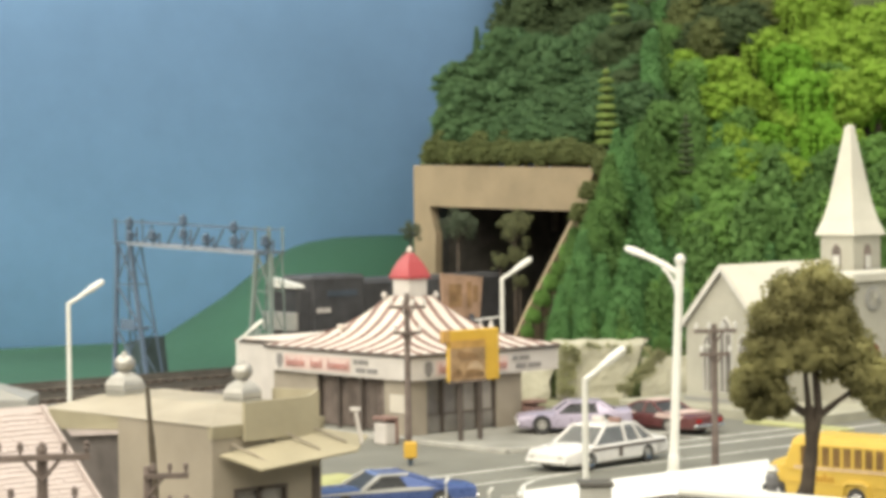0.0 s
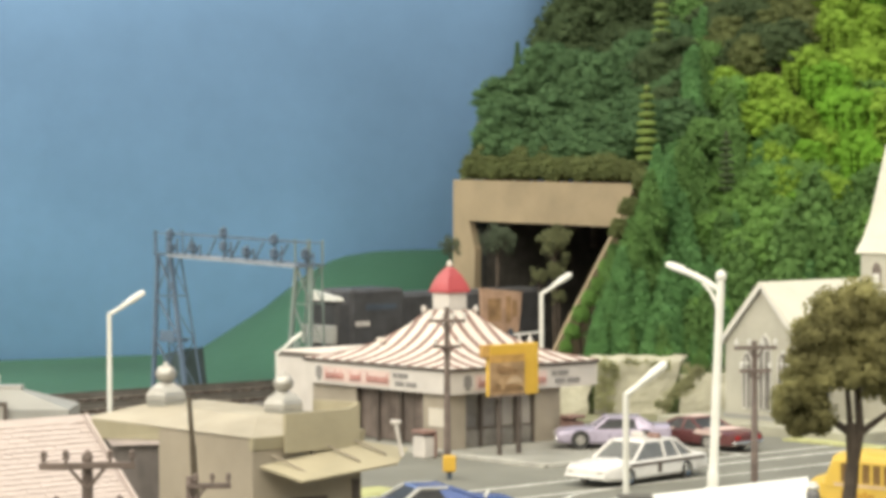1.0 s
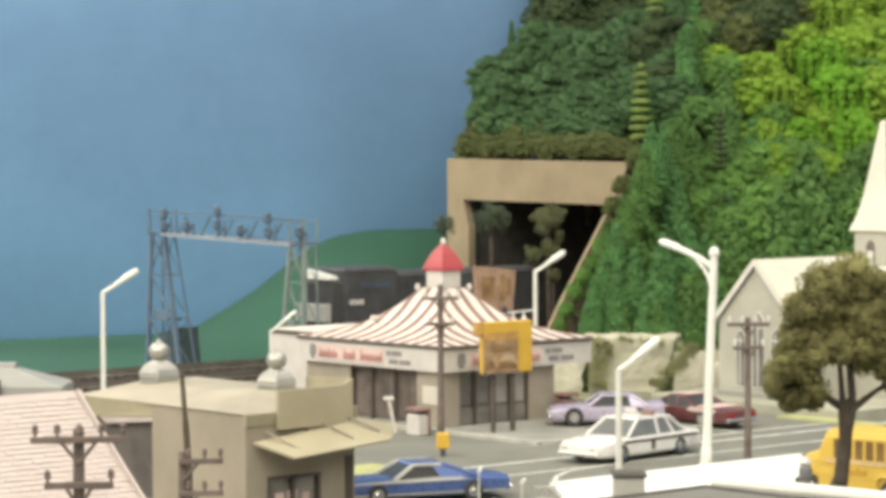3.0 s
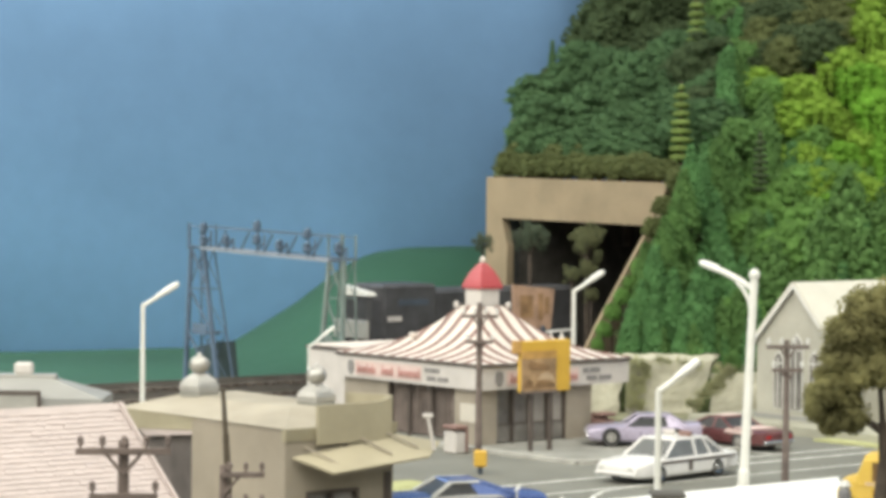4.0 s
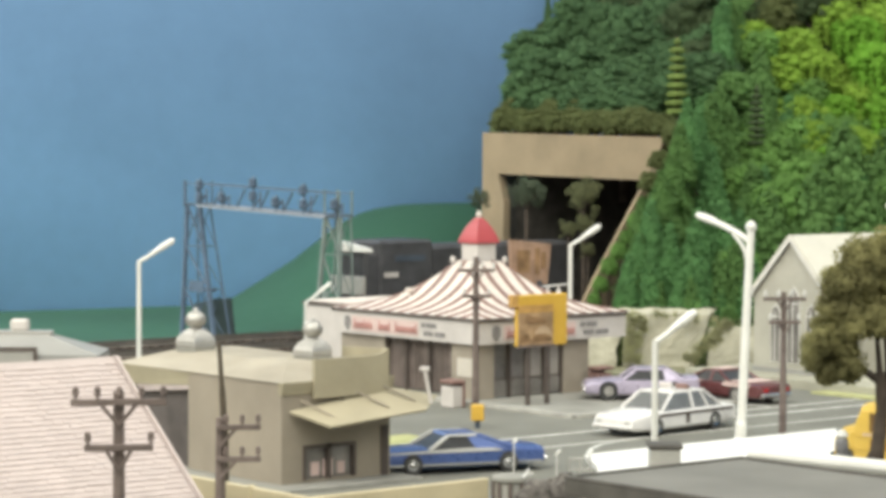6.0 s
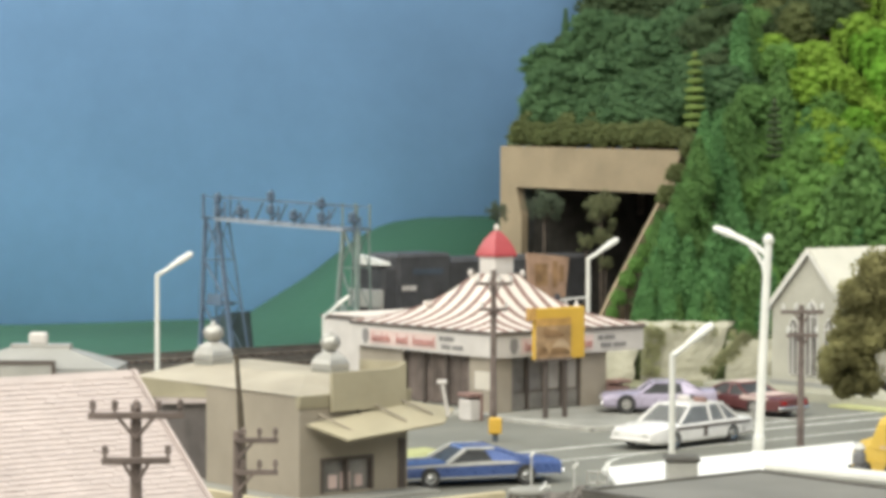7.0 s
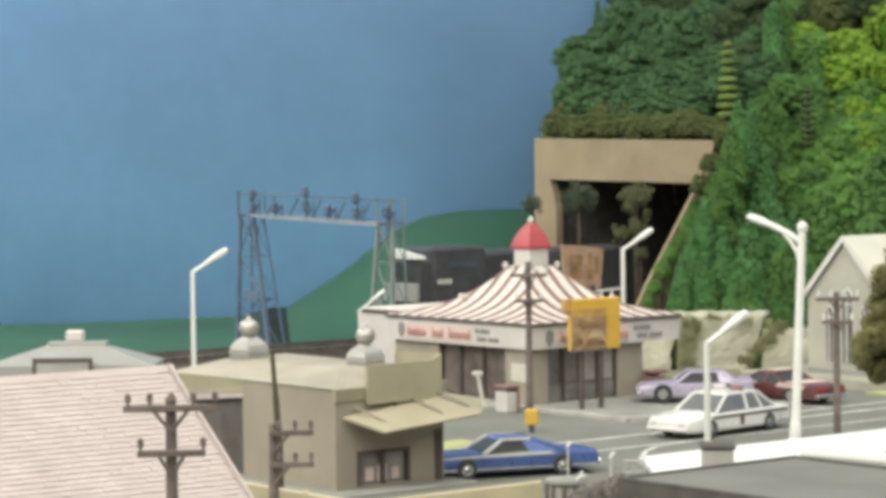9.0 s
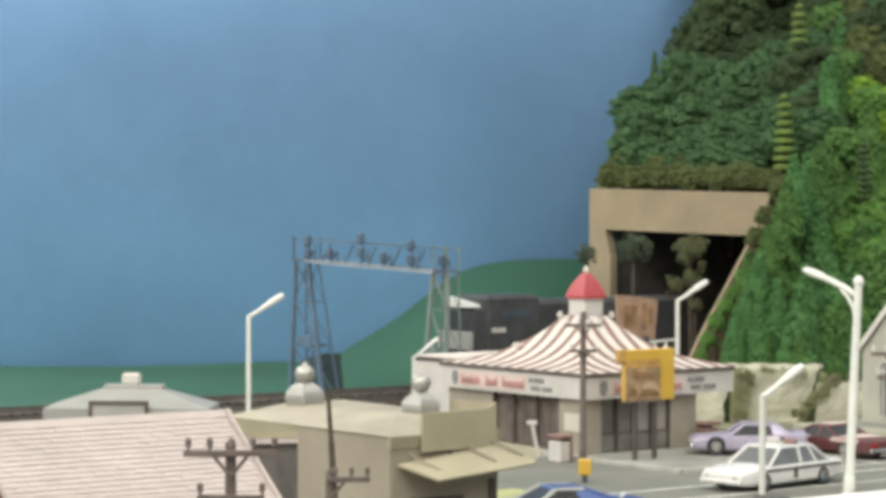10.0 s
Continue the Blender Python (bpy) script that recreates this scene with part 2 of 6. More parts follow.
# ---- building blocks, in millimetres of the model ----
def part(name, bm, mat, parent=None, label="", kind="", smooth=False):
    """Links a bmesh, built in millimetres, as one mesh object under its thing."""
    bmesh.ops.scale(bm, vec=(MM, MM, MM), verts=bm.verts)
    me = bpy.data.meshes.new(name)
    bm.to_mesh(me)
    bm.free()
    me.materials.append(M[mat])
    if smooth:
        me.polygons.foreach_set("use_smooth", [True] * len(me.polygons))
    ob = new(name, me)
    if parent is not None:
        ob.parent = parent
    return tagged(ob, label, "", "", kind)


def thing(name, x, y, z=0.0, rz=0.0, label="", category="", group="", kind=""):
    ob = new(name)
    ob.empty_display_size = 0.005
    ob.matrix_basis = pose(x * MM, y * MM, z * MM, 0, 0, rz)
    return tagged(ob, label, category, group, kind)


def solid(name, bm, mat, x=0, y=0, z=0, rz=0, label="", category="", group="", kind="", smooth=False):
    ob = part(name, bm, mat, None, label, kind, smooth)
    ob.matrix_basis = pose(x * MM, y * MM, z * MM, 0, 0, rz)
    return tagged(ob, label, category, group, kind)


def mesh():
    return bmesh.new()


def box(bm, x0, x1, y0, y1, z0, z1, bevel=0.0):
    r = bmesh.ops.create_cube(bm, size=1)
    vs = r["verts"]
    for v in vs:
        v.co = Vector(((x0 + x1) / 2 + v.co.x * (x1 - x0), (y0 + y1) / 2 + v.co.y * (y1 - y0), (z0 + z1) / 2 + v.co.z * (z1 - z0)))
    if bevel:
        es = list({e for v in vs for e in v.link_edges})
        bmesh.ops.bevel(bm, geom=es, offset=bevel, segments=1, affect="EDGES")
    return bm


def rings(bm, loops, caps=True):
    """Skins a row of closed loops of equal count."""
    made = [[bm.verts.new(p) for p in loop] for loop in loops]
    for a, b in zip(made, made[1:]):
        n = len(a)
        for i in range(n):
            bm.faces.new((a[i], a[(i + 1) % n], b[(i + 1) % n], b[i]))
    if caps:
        bm.faces.new(made[0][::-1])
        bm.faces.new(made[-1])
    return bm


def turned(bm, x, y, profile, n=12):
    """A turned form: profile rows of (radius, height)."""
    rings(bm, [[(x + r * math.cos(2 * math.pi * i / n), y + r * math.sin(2 * math.pi * i / n), z) for i in range(n)] for r, z in profile])
    return bm


def rod(bm, p, q, r, r2=None, n=8):
    p, q = Vector(p), Vector(q)
    r2 = r if r2 is None else r2
    ax = (q - p).normalized()
    u = ax.orthogonal().normalized()
    w = ax.cross(u)
    loop = lambda c, s: [c + (u * math.cos(2 * math.pi * i / n) + w * math.sin(2 * math.pi * i / n)) * s for i in range(n)]
    rings(bm, [loop(p, r), loop(q, r2)])
    return bm


def pipe(bm, pts, r, n=8):
    for a, b in zip(pts, pts[1:]):
        rod(bm, a, b, r, n=n)
    return bm


def prism(bm, pts, axis, lo, hi):
    """Extrudes a flat outline along an axis: pts are the two other coordinates."""
    def at(p, v):
        return {"x": (v, p[0], p[1]), "y": (p[0], v, p[1]), "z": (p[0], p[1], v)}[axis]
    rings(bm, [[at(p, lo) for p in pts], [at(p, hi) for p in pts]])
    bmesh.ops.recalc_face_normals(bm, faces=bm.faces)
    return bm


def quad(bm, pts):
    bm.faces.new([bm.verts.new(p) for p in pts])
    return bm


def slab(bm, pts, thick):
    """A flat plate of any tilt: the outline and the thickness under it."""
    vs = [Vector(p) for p in pts]
    n = (vs[1] - vs[0]).cross(vs[2] - vs[0]).normalized()
    rings(bm, [vs, [v - n * thick for v in vs]])
    bmesh.ops.recalc_face_normals(bm, faces=bm.faces)
    return bm


# ---- large structure ----
bm = mesh()
box(bm, -900, 2000, -900, 3000, -30, 0)
solid("ground", bm, "asphalt", label="grey asphalt-painted layout surface", kind="structure")

bm = mesh()
wall = [(-950, 2931), (-240, 2350), (240, 1956), (600, 1661), (860, 1448), (1000, 1334), (1090, 1262), (1200, 1225), (1340, 1170), (1500, 1060), (1750, 800), (1850, 300), (1850, -900)]
for (ax, ay), (bx, by) in zip(wall, wall[1:]):
    quad(bm, [(ax, ay, -30), (bx, by, -30), (bx, by, 900), (ax, ay, 900)])
bmesh.ops.remove_doubles(bm, verts=bm.verts, dist=0.01)
sky = solid("backdrop", bm, "sky_paint", label="blue painted backdrop board, lamp fall-off evened out in its paint", kind="structure", smooth=True)
sky.modifiers.new("thickness", "SOLIDIFY").thickness = -0.008

# unseen room added round the layout, pale so that it bounces fill light
bm = mesh()
box(bm, -1500, 2400, -1500, 3100, 1500, 1530)
solid("ceiling", bm, "room", label="unseen pale room ceiling that bounces light", kind="structure")
for nm, b in (("wall_south", (-1500, 2400, -1530, -1500)), ("wall_west", (-1530, -1500, -1500, 3100)),
              ("wall_north", (-1500, 2400, 3100, 3130)), ("wall_east", (2400, 2430, -1500, 3100))):
    bm = mesh()
    box(bm, *b, -1000, 1500)
    solid(nm, bm, "room", label="unseen pale room wall that bounces light", kind="structure")
bm = mesh()
box(bm, -1500, 2400, -1500, 3100, -1030, -1000)
solid("floor", bm, "room", label="unseen pale room floor under the layout", kind="structure")


# painted green hills in front of the backdrop
def ridge(s):
    rows = [(-2.2, 0.8), (0.0, 0.8), (0.24, 3.8), (0.40, 5.0), (0.46, 7.5), (0.60, 35), (0.70, 59), (0.76, 68), (0.84, 72), (1.0, 73), (1.6, 60)]
    for (a, u), (b, v) in zip(rows, rows[1:]):
        if s <= b:
            k = (s - a) / (b - a)
            return u + (v - u) * k
    return 60


bm = mesh()
P0, P1 = Vector((836, 1448, 0)), Vector((1074, 1253, 0))
loops = []
for i in range(131):
    s = -2.1 + 3.7 * i / 130
    p = P0.lerp(P1, s)
    nrm = Vector((0.634, 0.773, 0))
    top = ridge(s)
    foot = Vector((p.x - nrm.x * (p.y - 1136) / nrm.y, 1136, 0)) if p.y > 1180 else p - nrm * 50
    row = [p + Vector((0, 0, -20)) - nrm * 1, foot + Vector((0, 0, -4))]
    for k in range(1, 9):
        u = k / 8
        row.append(foot.lerp(p, u) + Vector((0, 0, min(2, top) + (top - min(2, top)) * (u * u * (3 - 2 * u)) ** 1.3 + min(1.2, top * 0.3) * noise.noise((p.x * 0.02, u * 3, 2)))))
    row += [p + nrm * 14 + Vector((0, 0, max(top - 2, top * 0.8))), p + nrm * 16 + Vector((0, 0, -20))]
    loops.append(row)
rings(bm, loops)
bmesh.ops.recalc_face_normals(bm, faces=bm.faces)
solid("backdrop_hill", bm, "hill_paint", label="smooth dark green painted hill before the blue backdrop", category="hill", kind="structure", smooth=True)


def ground_patch(name, x0, x1, y0, y1, h, mat, label, kind="structure"):
    bm = mesh()
    box(bm, x0, x1, y0, y1, -2, h, bevel=0.3)
    return solid(name, bm, mat, label=label, kind=kind)


ground_patch("pavement_corner", 703, 800, 762, 960, 1.4, "concrete", "grey concrete restaurant lot with a raised kerb")
bm = mesh()
prism(bm, [(616, 662), (750, 662), (686, 603), (640, 560), (565, 540), (565, 600), (596, 634)], "z", -2, 1.8)
solid("pavement_front", bm, "white_concrete", label="bright white concrete pavement along the road", kind="structure")
ground_patch("pavement_west", 400, 536, 655, 830, 1.2, "concrete", "grey concrete pavement round the olive building")
ground_patch("verge_grass", 545, 611, 726, 757, 0.8, "pale_grass", "pale yellow-green grass verge")
ground_patch("bank_grass", 850, 925, 868, 925, 1.0, "bank_moss", "dull mossy strip at the foot of the rocks")
ground_patch("yard_grass", 240, 330, 540, 660, 0.8, "grass", "green grass yard beside the house")
ground_patch("church_lawn", 868, 1060, 740, 862, 4.5, "forecourt", "pale grey church forecourt")
ground_patch("verge_strip", 857, 867.5, 716, 772, 1.0, "pale_grass", "thin yellow-green grass strip before the forecourt")

# kerb stones round the restaurant lot and along the near pavement
for nm, b in (("kerb_west", (701.4, 703.6, 768, 958)), ("kerb_south", (709, 798, 760.4, 762.6))):
    bm = mesh()
    box(bm, *b, -0.5, 1.9, 0.3)
    solid(nm, bm, "kerb", label="pale concrete kerb of the restaurant lot", kind="structure")
bm = mesh()
arc = [(701.4 + 7.6 * (1 - math.cos(a)), 768 - 7.6 * math.sin(a)) for a in [math.pi / 2 * i / 6 for i in range(7)]]
for (ax, ay), (bx, by) in zip(arc, arc[1:]):
    n = Vector((709 - (ax + bx) / 2, 768 - (ay + by) / 2, 0)).normalized() * 2.2
    slab(bm, [(ax, ay, 1.9), (bx, by, 1.9), (bx + n.x, by + n.y, 1.9), (ax + n.x, ay + n.y, 1.9)], 2.4)
solid("kerb_corner", bm, "kerb", label="rounded pale kerb corner of the lot", kind="structure")

# road markings
for nm, b in (("road_line_edge", (560, 920, 723.8, 725.8)), ("road_line_centre", (600, 920, 696, 697.4)), 
              ("road_line_bay", (800, 802, 745, 800)), ("road_line_lot", (715, 880, 741, 742.6))):
    bm = mesh()
    box(bm, *b, -0.5, 0.12)
    solid(nm, bm, "line", label="worn white painted road line", kind="structure")

bm = mesh()
curve = [Vector(p) for p in ((625, 667, 0.1), (631, 676, 0.1), (640, 684, 0.1), (651, 690.5, 0.1), (664, 694, 0.1), (682, 696, 0.1))]
for a, b in zip(curve, curve[1:]):
    side = Vector((a.y - b.y, b.x - a.x, 0)).normalized() * 0.7
    slab(bm, [a - side, b - side, b + side, a + side], 0.5)
solid("road_line_curve", bm, "line", label="worn white curved road line at the corner", kind="structure")

# railway bed and two tracks along the back
bm = mesh()
prism(bm, [(985, 0), (998, 7), (1122, 7), (1134, 0)], "x", 300, 1250)
solid("track_bed", bm, "ballast", label="dark ballast railway bed", kind="structure")


def track(y):
    ob = thing("railway_track", 300, y, 7, label="model railway track with dark sleepers on ballast", category="track", group="tracks")
    for s in (-8.25, 8.25):
        bm = mesh()
        prism(bm, [(s - 1, 1.6), (s + 1, 1.6), (s + 0.4, 2.2), (s + 0.5, 3.6), (s - 0.5, 3.6), (s - 0.4, 2.2)], "x", 0, 900)
        part("rail", bm, "rail", ob)
    bm = mesh()
    for i in range(140):
        box(bm, i * 6.4, i * 6.4 + 2.6, -14, 14, 0, 1.6)
    part("sleeper", bm, "tie", ob, kind="stuff")
    return ob


track(1043)
track(1095)


# ---- wooded hill with the tunnel ----
def hill_z(x, y):
    """Height of the wooded hillside."""
    far = 0.643 * x + 0.766 * y
    if y > 985:
        if x < 984 or y > 1134 + (x - 970) * 0.9:
            return 0.0
        return 114 + 0.55 * (x - 984)
    z = max(0.0, 20 + (far - 1305) * 0.52)
    if x > 984:
        z = max(z, 106 + 0.55 * (x - 984) - (985 - y) * 1.5)
    return z


bm = mesh()
NX, NY = 62, 74
grid = []
for i in range(NX):
    row = []
    for j in range(NY):
        x, y = 925 + i * 9.0, 520 + j * 9.5
        z = hill_z(x, y) + (3 * noise.noise((x * 0.03, y * 0.03, 1)) if hill_z(x, y) > 4 else 0)
        row.append(bm.verts.new((x, y, z - 3)))
    grid.append(row)
for i in range(NX - 1):
    for j in range(NY - 1):
        xs, ys = 925 + i * 9.0, 520 + j * 9.5
        if xs < 990 and ys > 968:
            continue
        bm.faces.new((grid[i][j], grid[i + 1][j], grid[i + 1][j + 1], grid[i][j + 1]))
solid("hillside_ground", bm, "moss", label="mossy dark green hillside with a tunnel", kind="structure", smooth=True)

portal = thing("tunnel_portal", 970, 1131, 0, label="tan concrete double-track tunnel portal in the hill", category="tunnel portal")
bm = mesh()
prism(bm, [(0, 94.2), (-137, 92.0), (-151.5, 115.4), (0, 118)], "x", 0, 12)
part("lintel", bm, "portal", portal)
bm = mesh()
prism(bm, [(0, 0), (0, 104), (-14, 92), (-52, 40), (-66, 18), (-80, 0)], "y", -151.6, -149.4)
part("wing_wall", bm, "portal", portal, "sloping tan wing wall")
bm = mesh()
slab(bm, [(0, 0, 0), (0, -18, 0), (0, -19, 78), (0, -14, 94.0), (0, 0, 94.2)], 5)
part("pier", bm, "portal", portal)
bm = mesh()
slab(bm, [(0, -143, 0), (0, -149.2, 0), (0, -149.2, 91.8), (0, -137, 91.8)], 12)
part("pier", bm, "portal", portal)
# lining with the tunnel's unlit darkness put into its colour
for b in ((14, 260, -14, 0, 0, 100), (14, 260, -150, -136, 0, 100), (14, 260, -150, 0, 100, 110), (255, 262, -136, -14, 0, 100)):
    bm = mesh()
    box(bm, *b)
    part("tunnel_lining", bm, "tunnel", portal, "tunnel lining with unlit shade in its dark colour")


# ---- striped restaurant ----
def striped_roof(parent, lx, ly):
    """Four concave hipped faces; every stripe is a strip of its own."""
    prof = [(0.0, 0.0), (0.18, 1.6), (0.36, 4.0), (0.52, 7.6), (0.66, 12.6), (0.80, 19.0), (0.90, 24.0)]
    hx, hy = lx / 2, ly / 2

    def height(k):
        for (a, u), (b, v) in zip(prof, prof[1:]):
            if k <= b:
                return u + (v - u) * (k - a) / (b - a)
        return prof[-1][1]

    for face in range(4):
        along, deep = (ly, hx) if face % 2 == 0 else (lx, hy)
        n = 12 if face % 2 == 0 else 11
        half = along / 2
        for s in range(2 * n):
            a0, a1 = -half + along * s / (2 * n), -half + along * (s + 1) / (2 * n)
            dark = s % 2 == 1
            cell = along / (2 * n)
            if dark:
                a0, a1 = a0 + cell * 0.19, a1 - cell * 0.12
            else:
                a0, a1 = a0 - cell * 0.3, a1 + cell * 0.35
            bm = mesh()
            up = 0.35 if dark else 0.0
            rows = []
            for i in range(10):
                k = 0.86 * i / 9
                lim = half * (1 - k)
                c0, c1 = max(-lim, min(lim, a0)), max(-lim, min(lim, a1))
                if c1 - c0 < 0.02 and i > 0:
                    c0, c1 = (lim - 0.01, lim) if a0 > 0 else (-lim, -lim + 0.01)
                    rows.append((k, c0, c1))
                    break
                rows.append((k, c0, c1))
            loops = []
            for k, c0, c1 in rows:
                z = height(k) + up
                ins = deep * (1 - k)
                pts = []
                for c, dz in ((c0, 0), (c1, 0), (c1, -1.2), (c0, -1.2)):
                    v = {0: (-ins, -c, z + dz), 1: (c, -ins, z + dz), 2: (ins, c, z + dz), 3: (-c, ins, z + dz)}[face]
                    pts.append(v)
                loops.append(pts)
            if len(loops) > 1:
                rings(bm, loops)
                bmesh.ops.recalc_face_normals(bm, faces=bm.faces)
                part("roof_stripe" if dark else "roof_panel", bm, "roof_red" if dark else "roof_white", parent)
            else:
                bm.free()


def bars(bm, frame_fn, rows):
    """Flat plates on a wall: rows of (from, to, low, high) on the wall's own plane."""
    for a, b, lo, hi in rows:
        frame_fn(bm, a, b, lo, hi)
    return bm


def restaurant():
    r = thing("restaurant", 752.5, 880, 1.4, label="square fast-food restaurant with a red and white striped roof", category="restaurant")
    lx, ly = 88.0, 102.0
    hx, hy = lx / 2, ly / 2
    wx, wy = hx - 2.5, hy - 2.5
    # walls with openings: front panes lie behind
    for b in ((-wx, -wx + 2, -wy, -wy + 18), (-wx, -wx + 2, wy - 32, wy), (-wx + 2, wx - 20, wy - 2, wy), (wx - 20, wx - 18, -wy + 2, wy),
              (-wx + 2, -wx + 9, -wy, -wy + 2), (wx - 33, wx - 18, -wy, -wy + 2)):
        bm = mesh()
        box(bm, *b, 0, 25)
        part("wall_panel", bm, "beige", r, "plain beige wall panel")
    y0, y1 = -wy + 18, wy - 32
    bm = mesh()
    fold = [(-wx + 3.4 + 0.55 * math.sin(i * 1.9) + 0.35 * noise.noise((i * 0.7, 2, 3)), y0 + (y1 - y0) * i / 56) for i in range(57)]
    prism(bm, fold + [(-wx + 5, y1), (-wx + 5, y0)], "z", 1.2, 25)
    part("curtain", bm, "curtain", r, "dark brown folded curtains")
    for y in (y0, y0 + 0.36 * (y1 - y0), y0 + 0.7 * (y1 - y0), y1):
        bm = mesh()
        box(bm, -wx + 0.8, -wx + 2.2, y - 0.6, y + 0.6, 0, 25)
        part("mullion", bm, "dark_trim", r)
    x0, x1 = -wx + 9, wx - 33
    # grey panes carry the pale interior and reflection in their colour
    for i, mat in enumerate(("dark_glass", "dark_glass", "grey_glass", "grey_glass")):
        a0, a1 = x0 + (x1 - x0) * i / 4, x0 + (x1 - x0) * (i + 1) / 4
        bm = mesh()
        box(bm, a0 + 0.5, a1 - 0.5, -wy + 3, -wy + 3.6, 8.5, 25)
        part("window", bm, mat, r, "dark glass pane" if i < 2 else "grey pane with the light room behind put into its colour")
        bm = mesh()
        box(bm, a0 + 0.5, a1 - 0.5, -wy + 2.4, -wy + 3.6, 0.6, 7.9)
        part("kick_panel", bm, "dark_glass", r, "dark lower panel")
    for i in range(5):
        x = x0 + i * (x1 - x0) / 4
        bm = mesh()
        box(bm, x - 0.45, x + 0.45, -wy + 1, -wy + 3.6, 0, 25)
        part("mullion", bm, "dark_trim", r)
    bm = mesh()
    box(bm, x0, x1, -wy + 2.2, -wy + 3.6, 7.9, 8.5)
    part("transom", bm, "dark_trim", r)
    bm = mesh()
    box(bm, -wx - 0.35, -wx, -wy + 2.5, -wy + 14, 9.5, 17.5, 0.1)
    part("poster", bm, "shop_white", r, "off-white wall poster")
    bm = mesh()
    box(bm, -wx + 3.6, wx - 20, -wy + 3.6, wy - 2, 0, 0.6)
    part("inner_floor", bm, "concrete", r)
    # fascia boards and dark eave
    for nm, b in (("fascia", (-hx, -hx + 2.4, -hy, hy)), ("fascia", (-hx + 2.4, hx - 2.4, -hy, -hy + 2.4)), ("fascia", (hx - 2.4, hx, -hy, hy)), ("fascia", (-hx + 2.4, hx - 2.4, hy - 2.4, hy))):
        bm = mesh()
        box(bm, *b, 24, 33.9)
        part(nm, bm, "white", r, "white sign fascia")
    bm = mesh()
    box(bm, -hx + 2.4, hx - 2.4, -hy + 2.4, hy - 2.4, 24.5, 25.5)
    part("soffit", bm, "beige", r)
    bm = mesh()
    box(bm, -hx - 1, hx + 1, -hy - 1, hy + 1, 33.9, 35.4, 0.3)
    part("eave", bm, "dark_trim", r, "dark brown eave line")
    roof = thing("roof", 0, 0, 35.4)
    roof.parent = r
    striped_roof(roof, lx + 1, ly + 1)
    # sign lettering as plain bars
    for face in (0, 1):
        def plate(bm, a, b, lo, hi):
            if face == 0:
                box(bm, -hx - 0.35, -hx + 0.2, hy - b, hy - a, lo, hi)
            else:
                box(bm, -hx + a, -hx + b, -hy - 0.35, -hy + 0.2, lo, hi)
        bm = mesh()
        rows = [(15, 30, 25.6, 31.6), (33, 42.5, 25.6, 31.6), (45, 60.5, 25.6, 31.6)] if face == 0 else [(16, 29, 25.6, 31.6), (31.5, 40, 25.6, 31.6), (42, 56, 25.6, 31.6)]
        bars(bm, plate, [(rows[0][0] - 1.2, rows[-1][1] + 1.0, 25.4, 32.0)])
        part("sign_strip", bm, "sign_pink", r, "pink lettering strip")
        bm = mesh()
        for a, b, lo, hi in rows:
            x = a + 0.4
            while x < b - 0.8:
                tall = hi - 0.6 if noise.noise((x, 9, 1)) > 0.12 or x < a + 1 else hi - 2.3
                lean = 0.5
                for u, w, z0, z1 in ((x, 0.5, lo + 1.0, tall), (x + 0.7, 0.4, lo + 1.0, hi - 2.4), (x, 1.3, lo + 1.0, lo + 1.5)):
                    pts = [(u, z0), (u + w, z0), (u + w + lean * (z1 - z0) / 4, z1), (u + lean * (z1 - z0) / 4, z1)]
                    if face == 0:
                        prism(bm, [(hy - p, q) for p, q in pts], "x", -hx - 0.6, -hx + 0.1)
                    else:
                        prism(bm, [(-hx + p, q) for p, q in pts], "y", -hy - 0.6, -hy + 0.1)
                x += 1.75
        part("sign_lettering", bm, "sign_red", r, "red lettering bars")
        bm = mesh()
        rows = [(64, 66.5, 29.6, 31.6), (67.5, 74, 29.6, 31.6), (65.5, 71.5, 26, 28), (73, 80, 26, 28)] if face == 0 else [(60, 63, 29.5, 31.5), (64, 70, 29.5, 31.5), (62, 68, 26, 28), (69.5, 77, 26, 28)]
        bars(bm, plate, rows)
        part("sign_lettering", bm, "sign_grey", r, "dark grey lettering bars")
        bm = mesh()
        a = 10.5
        for w, lo, hi in ((1.2, 25.4, 27), (2.2, 27, 31), (1.5, 31, 32)):
            plate(bm, a - w, a + w, lo, hi)
        part("sign_emblem", bm, "sign_grey", r, "dark grey emblem")
    # cupola
    bm = mesh()
    box(bm, -5.6, 5.6, -5.6, 5.6, 55, 65.6, 0.3)
    part("cupola", bm, "white", r)
    bm = mesh()
    sq = lambda h, z: [(-h, -h, z), (h, -h, z), (h, h, z), (-h, h, z)]
    rings(bm, [sq(6.6, 65.4), sq(6.6, 66.6), sq(5.6, 69.5), sq(4.0, 73), sq(2.0, 76), sq(1.1, 77)])
    part("cupola_roof", bm, "cap_red", r, "red pyramid cap")
    bm = mesh()
    turned(bm, 0, 0, [(0.7, 76.5), (1.2, 77.6), (1.3, 78.6), (0.8, 79.6), (0.15, 80.1)], 8)
    part("finial", bm, "roof_white", r)
    for x, y in ((-9, -9), (9, -9), (-9, 9), (9, 9)):
        bm = mesh()
        turned(bm, x * 0.93, y * 0.93, [(0.4, 50), (0.4, 56.2), (1.2, 56.8), (1.2, 58.6), (0.3, 59.4)], 8)
        part("roof_lamp", bm, "white", r)
    # rear annex
    bm = mesh()
    box(bm, -20, 36, 54, 106, -1.4, 33.0, 0.8)
    part("annex", bm, "white", r, "plain white flat-roofed rear annex")
    bm = mesh()
    box(bm, 36, 142, 54, 92, -1.4, 26.0, 2.4)
    part("annex", bm, "white", r, "low white rear wing")
    bm = mesh()
